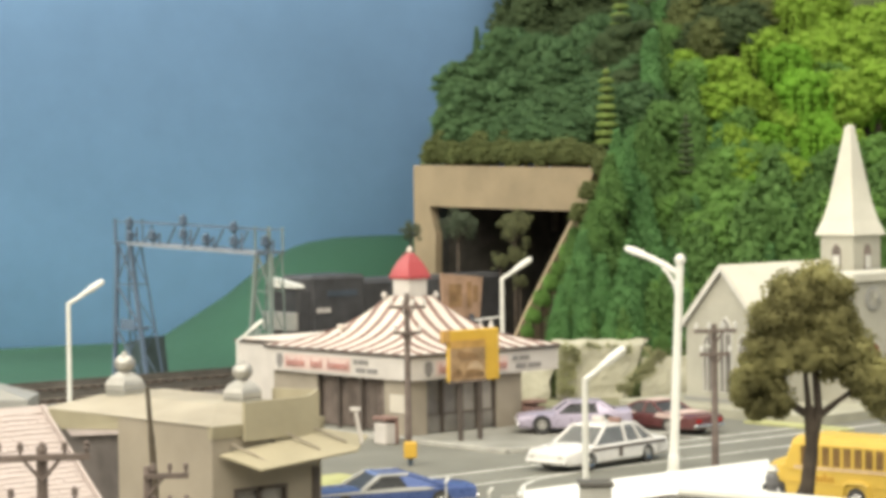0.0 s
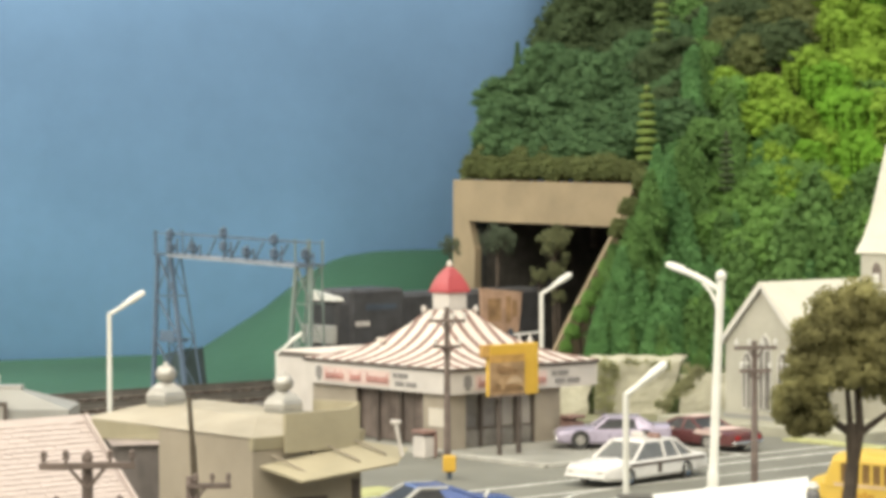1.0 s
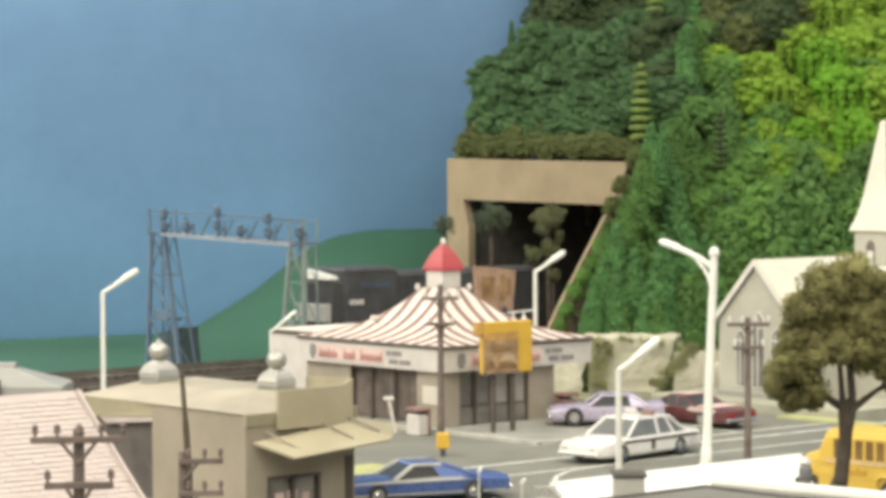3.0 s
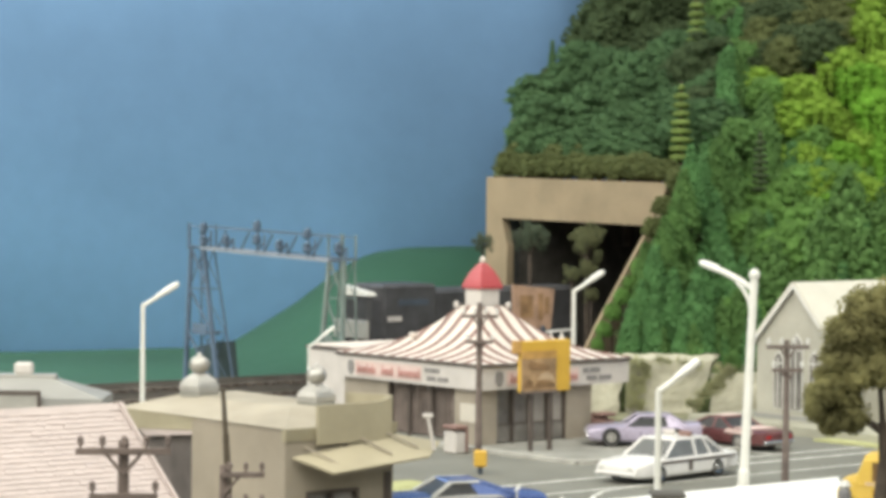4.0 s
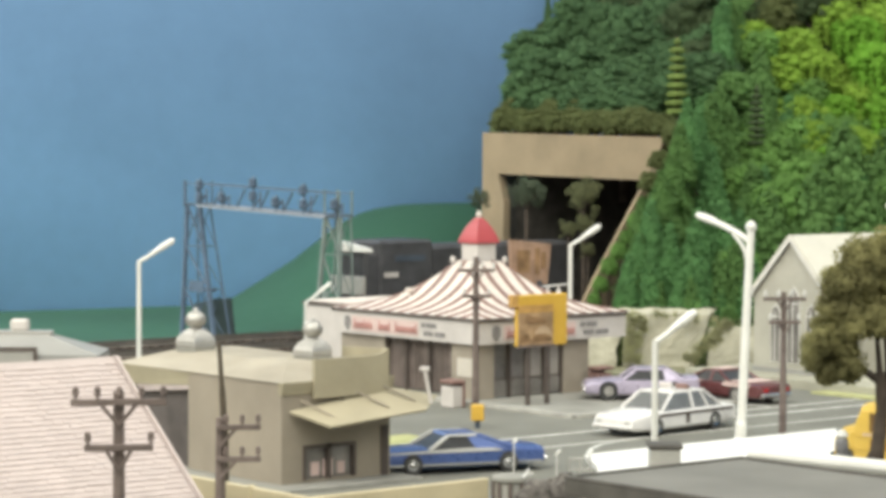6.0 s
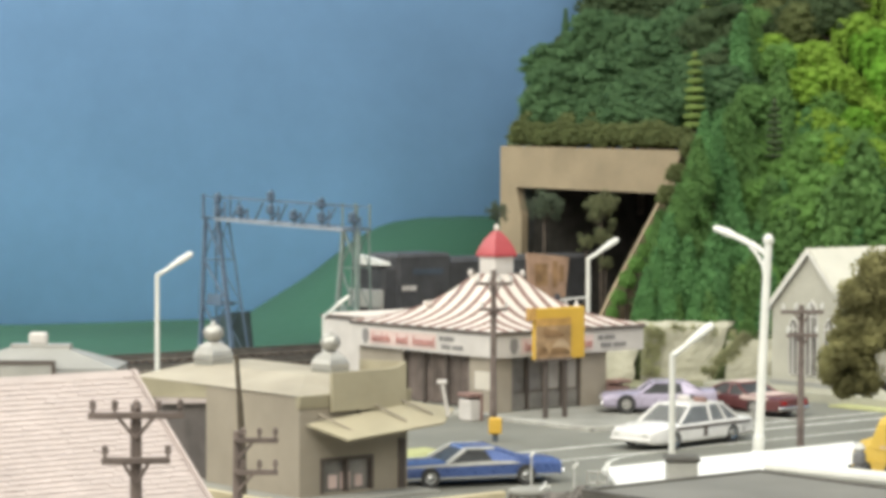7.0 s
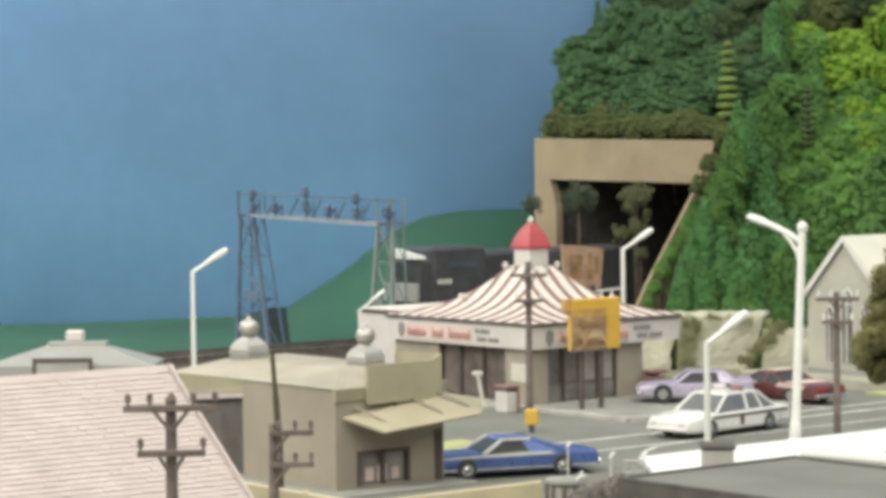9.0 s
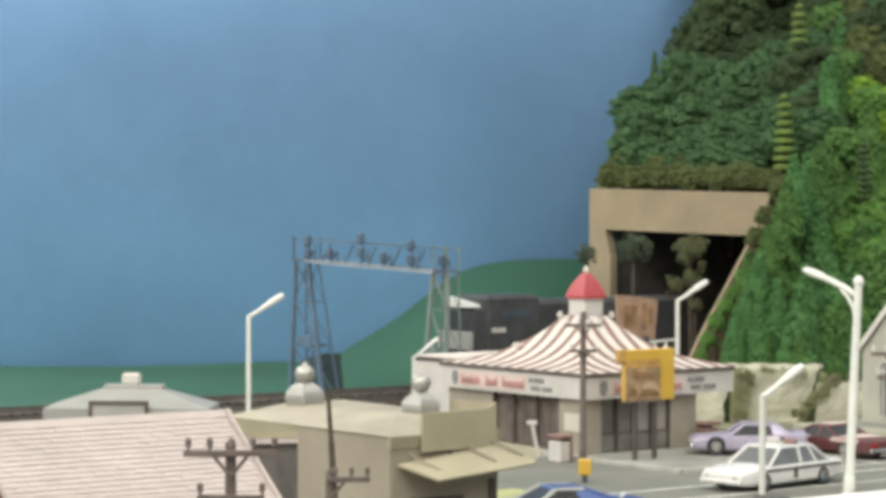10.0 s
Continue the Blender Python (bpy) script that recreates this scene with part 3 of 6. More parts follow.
    box(bm, -21, 37, 53.2, 107, 33.0, 34.2, 0.3)
    part("annex_roof", bm, "dark_trim", r, "thin dark roof edge of the annex")
    bm = mesh()
    box(bm, -19, 35, 55, 105, 34.2, 35.0, 0.3)
    part("annex_roof", bm, "roof_white", r, "cream flat roof of the annex")
    # small fan on the roof
    bm = mesh()
    rod(bm, (-26, 18, 39), (-26, 18, 44), 0.5)
    box(bm, -27.5, -24.5, 16.5, 19.5, 43, 45, 0.4)
    part("roof_vent", bm, "roof_white", r)
    return r


restaurant()

# bins by the restaurant
def bin_box(x, y, rz, body, label, z=1.4):
    b = thing("waste_bin", x, y, z, rz, label=label, category="bin", group="bins by the restaurant")
    bm = mesh()
    box(bm, -4, 4, -3, 3, 0, 9, 0.5)
    part("body", bm, body, b)
    bm = mesh()
    box(bm, -4.6, 4.6, 2.4, 4, 0, 11.5, 0.4)
    box(bm, -4.6, 4.6, -3.4, 4, 10.2, 11.8, 0.4)
    part("hood", bm, "roof_red", b, "brown-red hood")


bin_box(692, 826.5, -90, "white", "white waste bin with a brown-red hood", 0.0)
bin_box(776, 823, 0, "roof_red", "brown-red waste bin by the wall")


# ---- signs ----
def yellow_sign():
    s = thing("roadside_sign", 721, 803, 1.4, 0, label="yellow roadside sign with a brown picture on two dark posts", category="sign")
    for x in (-6.8, 4.2):
        bm = mesh()
        box(bm, x - 0.8, x + 0.8, -0.8, 0.8, 0, 26)
        part("post", bm, "dark_trim", s)
    bm = mesh()
    box(bm, -13.4, 14.6, -1.5, 1.5, 25, 47, 0.4)
    part("panel", bm, "yellow", s)
    bm = mesh()
    box(bm, -17.2, -12.4, -1.2, 1.2, 41.8, 47.2, 0.3)
    part("panel_wing", bm, "sign_orange", s, "duller side wing")
    bm = mesh()
    box(bm, -13.7, 6.0, -1.9, -1.4, 39.4, 42.6)
    part("picture", bm, "sign_orange", s, "orange-tan upper picture strip")
    bm = mesh()
    box(bm, -13.7, 6.0, -1.9, -1.4, 25.6, 39.4)
    part("picture", bm, "sign_tan", s, "tan lower picture panel")
    bm = mesh()
    box(bm, -13.9, 6.5, -2.2, -1.2, 24.6, 25.6)
    part("ledge", bm, "pole", s, "thin brown ledge")
    # a dark lens over a pale dome and a brown heap
    bm = mesh()
    prism(bm, [(-10.4, 36.2), (-8.6, 38.6), (-6.0, 37.6), (-2.6, 37.2), (0.6, 36.4), (2.6, 35.2), (0.4, 34.4), (-4.0, 35.0), (-8.0, 34.6)], "y", -2.1, -1.8)
    part("picture_shape", bm, "sign_brown", s, "brown smear of the picture")
    bm = mesh()
    prism(bm, [(-12.8, 27.0), (-12.4, 29.6), (-10.2, 30.8), (-8.0, 30.0), (-7.2, 27.2)], "y", -2.1, -1.8)
    part("picture_shape", bm, "sign_brown", s, "brown rounded shape of the picture")
    bm = mesh()
    prism(bm, [(-4.6, 30.2), (-2.6, 32.6), (0.6, 33.6), (3.4, 32.4), (4.8, 29.6), (1.0, 30.4)], "y", -2.1, -1.8)
    part("picture_shape", bm, "brown_pale", s, "pale pinkish dome of the picture")
    bm = mesh()
    prism(bm, [(-6.2, 27.0), (-5.0, 29.6), (-2.6, 30.4), (1.0, 29.6), (4.6, 28.6), (5.2, 27.0)], "y", -2.1, -1.8)
    part("picture_shape", bm, "sign_brown", s, "brown heap of the picture")
    return s


yellow_sign()


def billboard():
    s = thing("billboard", 832, 933, 0, -14, label="brown wooden billboard on dark posts", category="billboard")
    bm = mesh()
    slab(bm, [(-11, 0, 43.6), (9, 0, 42.6), (11, 0, 62.6), (-12, 0, 65.1)], 2)
    part("board", bm, "brown_board", s)
    bm = mesh()
    for a, b, lo, hi in ((-8, -1, 48.6, 59.6), (2, 4.5, 47.6, 60.6), (5.5, 8, 50.6, 58.6)):
        box(bm, a, b, -0.35, 0.1, lo, hi)
    part("picture", bm, "sign_brown", s, "faded brown picture")
    for x in (-5, 4):
        bm = mesh()
        box(bm, x - 0.8, x + 0.8, -2.2, -0.4, 0, 44.6)
        part("post", bm, "dark_steel", s)
    bm = mesh()
    rod(bm, (-4, -1.4, 41.0), (22, -1.4, 42.6), 0.5, n=6)
    part("catwalk_rail", bm, "insulator", s, "thin pale catwalk rail")
    for x in (8, 14):
        bm = mesh()
        turned(bm, x, -2.4, [(0.5, 35.5), (1.5, 36.2), (1.7, 38.4), (0.9, 39.6), (0.4, 41.6)], 8)
        part("flood_lamp", bm, "white", s, "small white flood lamp")


billboard()


# ---- street lamps ----
def slim_lamp(x, y, h=66.0, rz=0.0, label="slim white street lamp with an angled arm", k=1.0):
    l = thing("street_lamp", x, y, 0, rz, label=label, category="street lamp", group="slim street lamps")
    bm = mesh()
    turned(bm, 0, 0, [(2.0 * k, 0), (2.0 * k, 1.6), (1.1 * k, 2.4), (0.95 * k, h)], 8)
    part("post", bm, "post_white", l)
    bm = mesh()
    rod(bm, (0, 0, h - 0.6), (11, 0, h + 4.6), 0.95 * k, 0.9 * k)
    part("arm", bm, "post_white", l)
    bm = mesh()
    d = Vector((11, 0, 5.6)).normalized()
    p = Vector((9, 0, h + 4.0))
    rings(bm, [[p + d * u + Vector((-d.z, 0, d.x)) * k * w * math.sin(a) + Vector((0, 1, 0)) * k * w * math.cos(a) for a in [2 * math.pi * i / 10 for i in range(10)]] for u, w in ((-3, 0.92), (0.5, 1.15), (3, 1.5), (8, 1.45), (9.4, 1.1), (9.8, 0.5))])
    part("head", bm, "post_white", l)
    return l


slim_lamp(556.7, 566.4, 51.4, 0)
slim_lamp(807, 877.5, 65, -5)
slim_lamp(584, 903, 62.5, 0)
slim_lamp(716, 963, 37, 10, "short slim white street lamp by the annex", 0.62)


def tall_lamp(x, y):
    l = thing("street_lamp", x, y, 0, 90, label="tall white street lamp with a curved bracket arm", category="street lamp")
    l.matrix_basis = pose(x * MM, y * MM, 0) @ Matrix.Rotation(radians(2.3), 4, Vector((0.643, 0.766, 0))) @ pose(0, 0, -0.0012, 0, 0, 90)
    bm = mesh()
    turned(bm, 0, 0, [(3.4, 0), (3.4, 1.5), (2.3, 2.6), (2.2, 8), (1.8, 9), (1.55, 81)], 12)
    part("post", bm, "post_white", l)
    bm = mesh()
    turned(bm, 0, 0, [(1.0, 80.6), (2.0, 81.6), (2.2, 83), (1.4, 84.4), (0.2, 85)], 10)
    part("knob", bm, "post_white", l)
    bm = mesh()
    pts = [(0, 0, 77), (7, 0, 80), (14, 0, 82.2), (20, 0, 83.8)]
    pipe(bm, pts, 1.2)
    part("arm", bm, "post_white", l)
    bm = mesh()
    pipe(bm, [(0.5, 0, 68), (2.2, 0, 73), (5, 0, 76.5), (9, 0, 79.5)], 0.8)
    part("bracket", bm, "post_white", l)
    bm = mesh()
    rings(bm, [[(x0, w * math.cos(a), z + hh * math.sin(a)) for a in [2 * math.pi * i / 8 for i in range(8)]] for x0, w, z, hh in ((18.5, 1.0, 83.2, 1.0), (20, 1.9, 83.9, 1.5), (25, 2.3, 85.0, 1.6), (28, 1.8, 85.6, 1.2), (29, 0.6, 85.8, 0.4))])
    part("head", bm, "post_white", l)


tall_lamp(700.7, 666.3)


# ---- utility poles ----
def utility_pole(x, y, h, arms, rz, glass="pole", r=1.2, label="brown utility pole with crossarms", one_side=False):
    """arms: rows of (height, half length, insulators)."""
    p = thing("utility_pole", x, y, 0, rz, label=label, category="utility pole", group="utility poles")
    bm = mesh()
    turned(bm, 0, 0, [(r * 1.2, 0), (r, h * 0.5), (r * 0.85, h)], 8)
    part("pole", bm, "pole", p)
    for z, half, n in arms:
        lo = -1.2 if one_side else -half
        bm = mesh()
        box(bm, lo, half, -r - 1.1, -r + 0.2, z - 0.7, z + 0.7, 0.12)
        part("crossarm", bm, "pole", p)
        for s in ((1,) if one_side else (-1, 1)):
            bm = mesh()
            rod(bm, (s * half * 0.38, -r - 0.5, z - 0.3), (0, -r - 0.2, z - 5), 0.42, n=6)
            part("brace", bm, "pole", p)
        for i in range(n):
            u = lo * 0.9 + (half * 0.93 - lo * 0.9) * (i + (0.6 if one_side else 0)) / (n - 1 + (0.6 if one_side else 0))
            bm = mesh()
            turned(bm, u, -r - 0.5, [(0.35, z + 0.5), (0.35, z + 1.4), (0.85, z + 1.6), (0.6, z + 2.4), (0.8, z + 2.8), (0.25, z + 3.4)], 7)
            part("insulator", bm, glass, p)
    return p


utility_pole(288, 454, 60.8, ((58.6, 10.0, 5), (49.0, 7.2, 2)), -33, r=1.35)
utility_pole(378.5, 547, 41.0, ((38.6, 10.5, 3), (30.2, 10.5, 3)), -33, r=1.4, label="short brown utility pole with half crossarms", one_side=True)
utility_pole(674, 790, 66, ((60.5, 7.5, 4), (50.0, 5.6, 2)), -36, glass="insulator", r=1.3)
utility_pole(727, 669, 55.5, ((53, 8.3, 4), (44, 6.0, 2)), -36, glass="insulator", r=1.25)
bm = mesh()
rod(bm, (1.2, 0, 0), (1.0, 0, 22), 1.3, 1.25, 9)
rod(bm, (1.0, 0, 21.5), (0, 0, 36), 1.2, 1.0, 9)
rod(bm, (0, 0, 35.6), (-1.2, 0, 50.6), 0.85, 0.7, 9)
solid("mast", bm, "mast_wood", 452, 652, 0, label="thin dark bare mast", category="mast")

sb = thing("signal_box", 649.5, 760, 0, -40, label="yellow signal box on a short dark post", category="signal box")
bm = mesh()
box(bm, -1.0, 1.0, -1, 1, 0, 4)
part("post", bm, "dark_steel", sb)
bm = mesh()
box(bm, -2.6, 2.6, -2, 2, 3, 9.4, 0.5)
part("box", bm, "yellow", sb)


# ---- olive building ----
def onion(x, y, z, s=1.0, label="silver onion-shaped roof finial on a stepped base"):
    o = thing("roof_finial", x, y, z, 8, label=label, category="finial", group="roof finials")
    bm = mesh()
    box(bm, -5 * s, 5 * s, -5 * s, 5 * s, 0, 2.6 * s, 0.4)
    part("base", bm, "concrete", o, "grey square base")
    bm = mesh()
    sq = lambda h, v: [(-h * s, -h * s, v * s), (h * s, -h * s, v * s), (h * s, h * s, v * s), (-h * s, h * s, v * s)]
    rings(bm, [sq(5.0, 2.6), sq(4.9, 4.4), sq(4.5, 5.6), sq(3.6, 7.0), sq(2.4, 8.1), sq(1.7, 8.7)])
    part("pedestal", bm, "silver", o)
    bm = mesh()
    n = 24
    loops = []
    for k in range(11):
        a = -math.pi / 2 + math.pi * k / 10
        loops.append([(math.cos(t) * s * 3.5 * math.cos(a) * (1 + 0.09 * math.cos(t * 12)) + 1e-4 * i, math.sin(t) * s * 3.5 * math.cos(a) * (1 + 0.09 * math.cos(t * 12)), s * (11.7 + 3.2 * math.sin(a)))
                      for i, t in enumerate([2 * math.pi * j / n for j in range(n)])])
    rings(bm, loops[1:-1])
    part("ribbed_ball", bm, "silver", o, smooth=True)
    bm = mesh()
    turned(bm, 0, 0, [(0.5 * s, 14.4 * s), (1.0 * s, 15.0 * s), (0.7 * s, 15.7 * s), (0.2 * s, 16.0 * s)], 8)
    part("tip", bm, "silver", o)


def olive_building():
    b = thing("corner_building", 486, 667, 1.0, label="olive card building with a flat roof and awning", category="building")
    W, D, H = 45.0, 54.0, 30.0
    bm = mesh()
    box(bm, 0, 1.6, 1.6, D, 0, H + 3.4)
    part("side_wall", bm, "olive", b)
    for q in ((0, 8.5, 0, H), (30.5, W, 0, H), (8.5, 30.5, 12.5, H), (8.5, 30.5, 0, 1.0)):
        bm = mesh()
        box(bm, q[0], q[1], 0, 1.6, q[2], q[3])
        part("front_wall", bm, "olive", b)
    bm = mesh()
    box(bm, W - 1.6, W, 1.6, 96, 0, H)
    part("side_wall", bm, "olive", b)
    bm = mesh()
    box(bm, 1.6, W - 1.6, D - 1.6, D, 0, H)
    part("back_wall", bm, "olive", b)
    bm = mesh()
    box(bm, 8.5, 30.5, 1.9, 2.4, 1, 12.5)
    part("window", bm, "dark_glass", b, "dark shop window")
    for q in ((8.5, 9.7, 1, 12.5), (29.3, 30.5, 1, 12.5), (18.8, 20, 1, 12.5), (9.7, 29.3, 11.3, 12.5)):
        bm = mesh()
        box(bm, q[0], q[1], -0.3, 1.4, q[2], q[3])
        part("window_frame", bm, "dark_trim", b)
    bm = mesh()
    for q in ((13, 16.5, 2, 6.5), (18, 22, 1.6, 7.2), (24, 27, 2, 6)):
        box(bm, q[0], q[1], 1.5, 1.85, q[2], q[3])
    part("shop_display", bm, "sign_pink", b, "pinkish goods in the window")
    bm = mesh()
    box(bm, 41, 44, -0.5, 1.2, 0, 17)
    part("door_frame", bm, "dark_trim", b)
    # wall in the recess, the shade there put into its colour
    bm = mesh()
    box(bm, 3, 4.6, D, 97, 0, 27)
    part("recess_wall", bm, "recess", b, "recessed side wall with eave shade in its colour")
    # overhanging flat roof with a yellow lip
    bm = mesh()
    rings(bm, [[(-0.2, -0.4, H - 0.6), (W + 1, -0.4, H - 0.6), (W + 1, 1.6, H - 0.6), (-0.2, 1.6, H - 0.6)], [(-0.5, -1.2, H + 3.6), (W + 1, -1.2, H + 3.6), (W + 1, 1.6, H + 3.6), (-0.5, 1.6, H + 3.6)]])
    part("roof_lip", bm, "olive_edge", b, "yellow-olive roof edge")
    bm = mesh()
    rings(bm, [[(0.4, D - 4, H - 1.0), (W, D - 4, H - 1.0), (W, 90, H - 3.4), (0.2, 90, H - 3.4)], [(0.3, D - 16, H + 3.3), (W + 1, D - 16, H + 3.3), (W + 1, 100, H + 3.5), (-1.6, 100, H + 3.5)]])
    part("roof_lip", bm, "olive_edge", b, "tapered olive eave over the recess")
    bm = mesh()
    prism(bm, [(D - 1, H - 1.4), (88, H - 3.3), (84, H - 5.6), (D - 1, H - 2.6)], "x", 0.6, 3.2)
    part("soffit_board", bm, "pink_shingle", b, "pale pinkish board under the eave")
    bm = mesh()
    rings(bm, [[(-0.8, -0.2, H + 3.5), (W + 0.2, -0.2, H + 3.5), (W + 0.2, 99, H + 3.5), (-0.8, 99, H + 3.5)],
               [(17, 20, H + 8.2), (W - 4, 20, H + 8.2), (W - 4, 86, H + 8.2), (17, 86, H + 8.2)]])
    part("roof", bm, "olive_roof", b, "grey-olive roof felt")
    # raised front parapet, swept up at the corner into a level side parapet
    bm = mesh()
    prism(bm, [(11.5, H - 2), (W - 2.5, H - 2), (W - 2.5, H + 13.0), (W - 3.6, H + 12.7), (W - 5, H + 11.8), (W - 7, H + 11.2), (W - 10, H + 11.0), (11.5, H + 10.8)], "y", -2.6, -1.25)
    part("parapet", bm, "olive_edge", b)
    bm = mesh()
    prism(bm, [(-1.2, H + 3.7), (22, H + 3.7), (22, H + 12.2), (-1.2, H + 13.0)], "x", W - 3.6, W - 2.5)
    part("parapet", bm, "olive_edge", b)
    # awning, its free end cut back at a slant
    bm = mesh()
    slab(bm, [(2, -1.3, 24.4), (9.2, -14.5, 20.0), (49.5, -14.0, 23.0), (45, -1.3, 29.6)], 0.7)
    slab(bm, [(45, -1.3, 29.6), (49.5, -14.0, 23.0), (61.5, -5.0, 26.4)], 0.7)
    part("awning", bm, "olive_edge", b, "sloping olive awning")
    for p, q in (((7, -1.2, 27.5), (16, -12, 21)), ((28, -1.2, 30), (36, -11, 24.2)), ((39, -1.2, 31), (48, -10, 25.6))):
        bm = mesh()
        rod(bm, p, q, 0.35, n=6)
        part("awning_stay", bm, "olive", b)
    bm = mesh()
    box(bm, 22.8, 24.2, -1.9, -1.2, 26.5, 31.5)
    part("bracket", bm, "dark_trim", b)
    return b


olive_building()
onion(506, 746, 38.2)
onion(518, 693, 38.0, 0.95)
st = thing("barrier_arm", 538.5, 656.5, 26.0, -40, label="white barrier arm leaning by the awning", category="barrier")
bm = mesh()
rod(bm, (1.4, 0, -0.5), (-0.8, 0, 11), 0.65, 0.6)
part("arm", bm, "white", st)
bm = mesh()
box(bm, -2.6, 1.0, -0.7, 0.7, 10.4, 11.8, 0.3)
part("cap", bm, "white", st)


# ---- pink shingled house ----
def shingled_house():
    h = thing("shingled_house", 306, 611, 0, label="house with a pale pink shingled roof and red siding", category="house")
    L, run, zr, ze = 82.0, 46.0, 51.4, 13.2
    bm = mesh()
    prism(bm, [(-40, 0), (40, 0), (40, 16.4), (0, 49.6), (-40, 16.4)], "x", 4, L - 5)
    part("walls", bm, "red_wall", h)
    for s in (-1, 1):
        bm = mesh()
        prism(bm, [(0, zr - 1.6), (s * run, ze - 1.6), (s * run, ze - 0.4), (0, zr - 0.4)], "x", 0, L)
        part("roof_deck", bm, "pink_shingle", h)
    rows, pitch = 31, math.hypot(run, zr - ze) / 31
    d = Vector((0, -run, ze - zr)).normalized()
    nrm = Vector((0, -d.z, d.y)) * -1
    if nrm.z < 0:
        nrm = -nrm
    shapes = []
    for k in range(3):
        bm = mesh()
        w = 3.18 - 0.05 * k
        lo = pitch * (1.18 + 0.05 * k)
        pts = [(0, 0, 0.12), (w, 0, 0.12), (w, lo * 0.9, 0.46), (w * 0.88, lo, 0.5), (w * 0.12, lo, 0.5), (0, lo * 0.9, 0.46)]
        world_pts = [Vector((p[0], 0, 0)) + d * p[1] + nrm * p[2] for p in pts]
        rings(bm, [world_pts, [p - nrm * 0.5 for p in world_pts]])
        bmesh.ops.recalc_face_normals(bm, faces=bm.faces)
        bmesh.ops.scale(bm, vec=(MM, MM, MM), verts=bm.verts)
        me = bpy.data.meshes.new("shingle")
        bm.to_mesh(me)
        bm.free()
        me.materials.append(M["pink_shingle"])
        shapes.append(me)
    rng = random.Random(4)
    count = 0
    rest = mesh()
    for r in range(rows):
        x = -(r % 2) * 1.6
        while x < L - 3.4:
            p = Vector((max(0, x), 0, zr)) + d * (pitch * r) + nrm * rng.uniform(-0.05, 0.08)
            if x > 42 and count < 300:
                o = new("shingle", shapes[rng.randrange(3)])
                o.parent = h
                o.location = p * MM
                o.rotation_euler = (rng.uniform(-0.02, 0.02), 0, rng.uniform(-0.012, 0.012))
                count += 1
            else:
                w, lo = 3.15, pitch * 1.2
                pts = [(0, 0, 0.12), (w, 0, 0.12), (w, lo * 0.9, 0.46), (w * 0.88, lo, 0.5), (w * 0.12, lo, 0.5), (0, lo * 0.9, 0.46)]
                q = [p + Vector((a, 0, 0)) + d * b + nrm * c for a, b, c in pts]
                rings(rest, [q, [v - nrm * 0.5 for v in q]])
            x += 3.2
    bmesh.ops.recalc_face_normals(rest, faces=rest.faces)
    part("shingles", rest, "pink_shingle", h, kind="stuff")
    bm = mesh()
    prism(bm, [(-1.6, zr - 0.8), (0, zr + 0.9), (1.6, zr - 0.8)], "x", -0.5, L + 0.3)
    part("ridge_cap", bm, "pink_shingle", h)
    bm = mesh()
    a = Vector((L - 2.0, 0, zr)) + nrm * 0.55
    b = a + d * (pitch * (rows + 0.2))
    slab(bm, [a, a + Vector((0.7, 0, 0)), b + Vector((0.7, 0, 0)), b], 1.2)
    part("rake_board", bm, "pink_shingle", h, "plain pink rake board")
    return h


shingled_house()

# grey hipped shed behind
g = thing("shed", 500, 855, 0, -40, label="grey metal-roofed shed with a white roof vent", category="shed")
bm = mesh()
box(bm, -32, 30, -13, 14, 0, 28)
part("walls", bm, "grey_roof", g)
bm = mesh()
rings(bm, [[(-33, -15, 27), (31, -15, 27), (31, 16, 27), (-33, 16, 27)], [(-33, -15, 31.5), (31, -15, 31.5), (31, 16, 31.5), (-33, 16, 31.5)], [(-12, -3, 38.4), (10, -3, 38.4), (10, 4, 38.4), (-12, 4, 38.4)]])
part("roof", bm, "grey_roof", g, "grey hipped metal roof")
bm = mesh()
box(bm, -11.5, 11.5, -3.2, 3.2, 37.8, 39.8, 0.3)
part("ridge_vent", bm, "silver", g)
bm = mesh()
box(bm, -4.6, 2.4, -2.6, 2.6, 39.6, 44.2, 0.8)
part("vent_cap", bm, "white", g, "white vent cap")
bm = mesh()
box(bm, -15, 8, -16.4, -15.2, 33.0, 34.6)
box(bm, -15, -13.6, -16.4, -15.2, 27, 33.0)
box(bm, 6.6, 8, -16.4, -15.2, 27, 33.0)
part("hatch_frame", bm, "dark_trim", g, "dark hatch frame")
bm = mesh()
box(bm, -13.6, 6.6, -16.0, -15.1, 27, 33.0)
part("hatch", bm, "silver", g, "pale hatch")

# cream boundary wall with a corner
cw = thing("boundary_wall", 428, 576, 0, label="cream card boundary wall with a corner post", category="wall")
bm = mesh()
box(bm, 0, 68.6, 0, 1.8, 0, 12.2, 0.2)
part("wall_panel", bm, "cream", cw)
bm = mesh()
box(bm, -1.8, 0, -70, 62, 0, 12.8, 0.2)
part("wall_panel", bm, "cream", cw)
bm = mesh()
box(bm, -2.4, -0.4, 24, 25.6, 0, 13.4, 0.2)
part("pier", bm, "cream", cw)


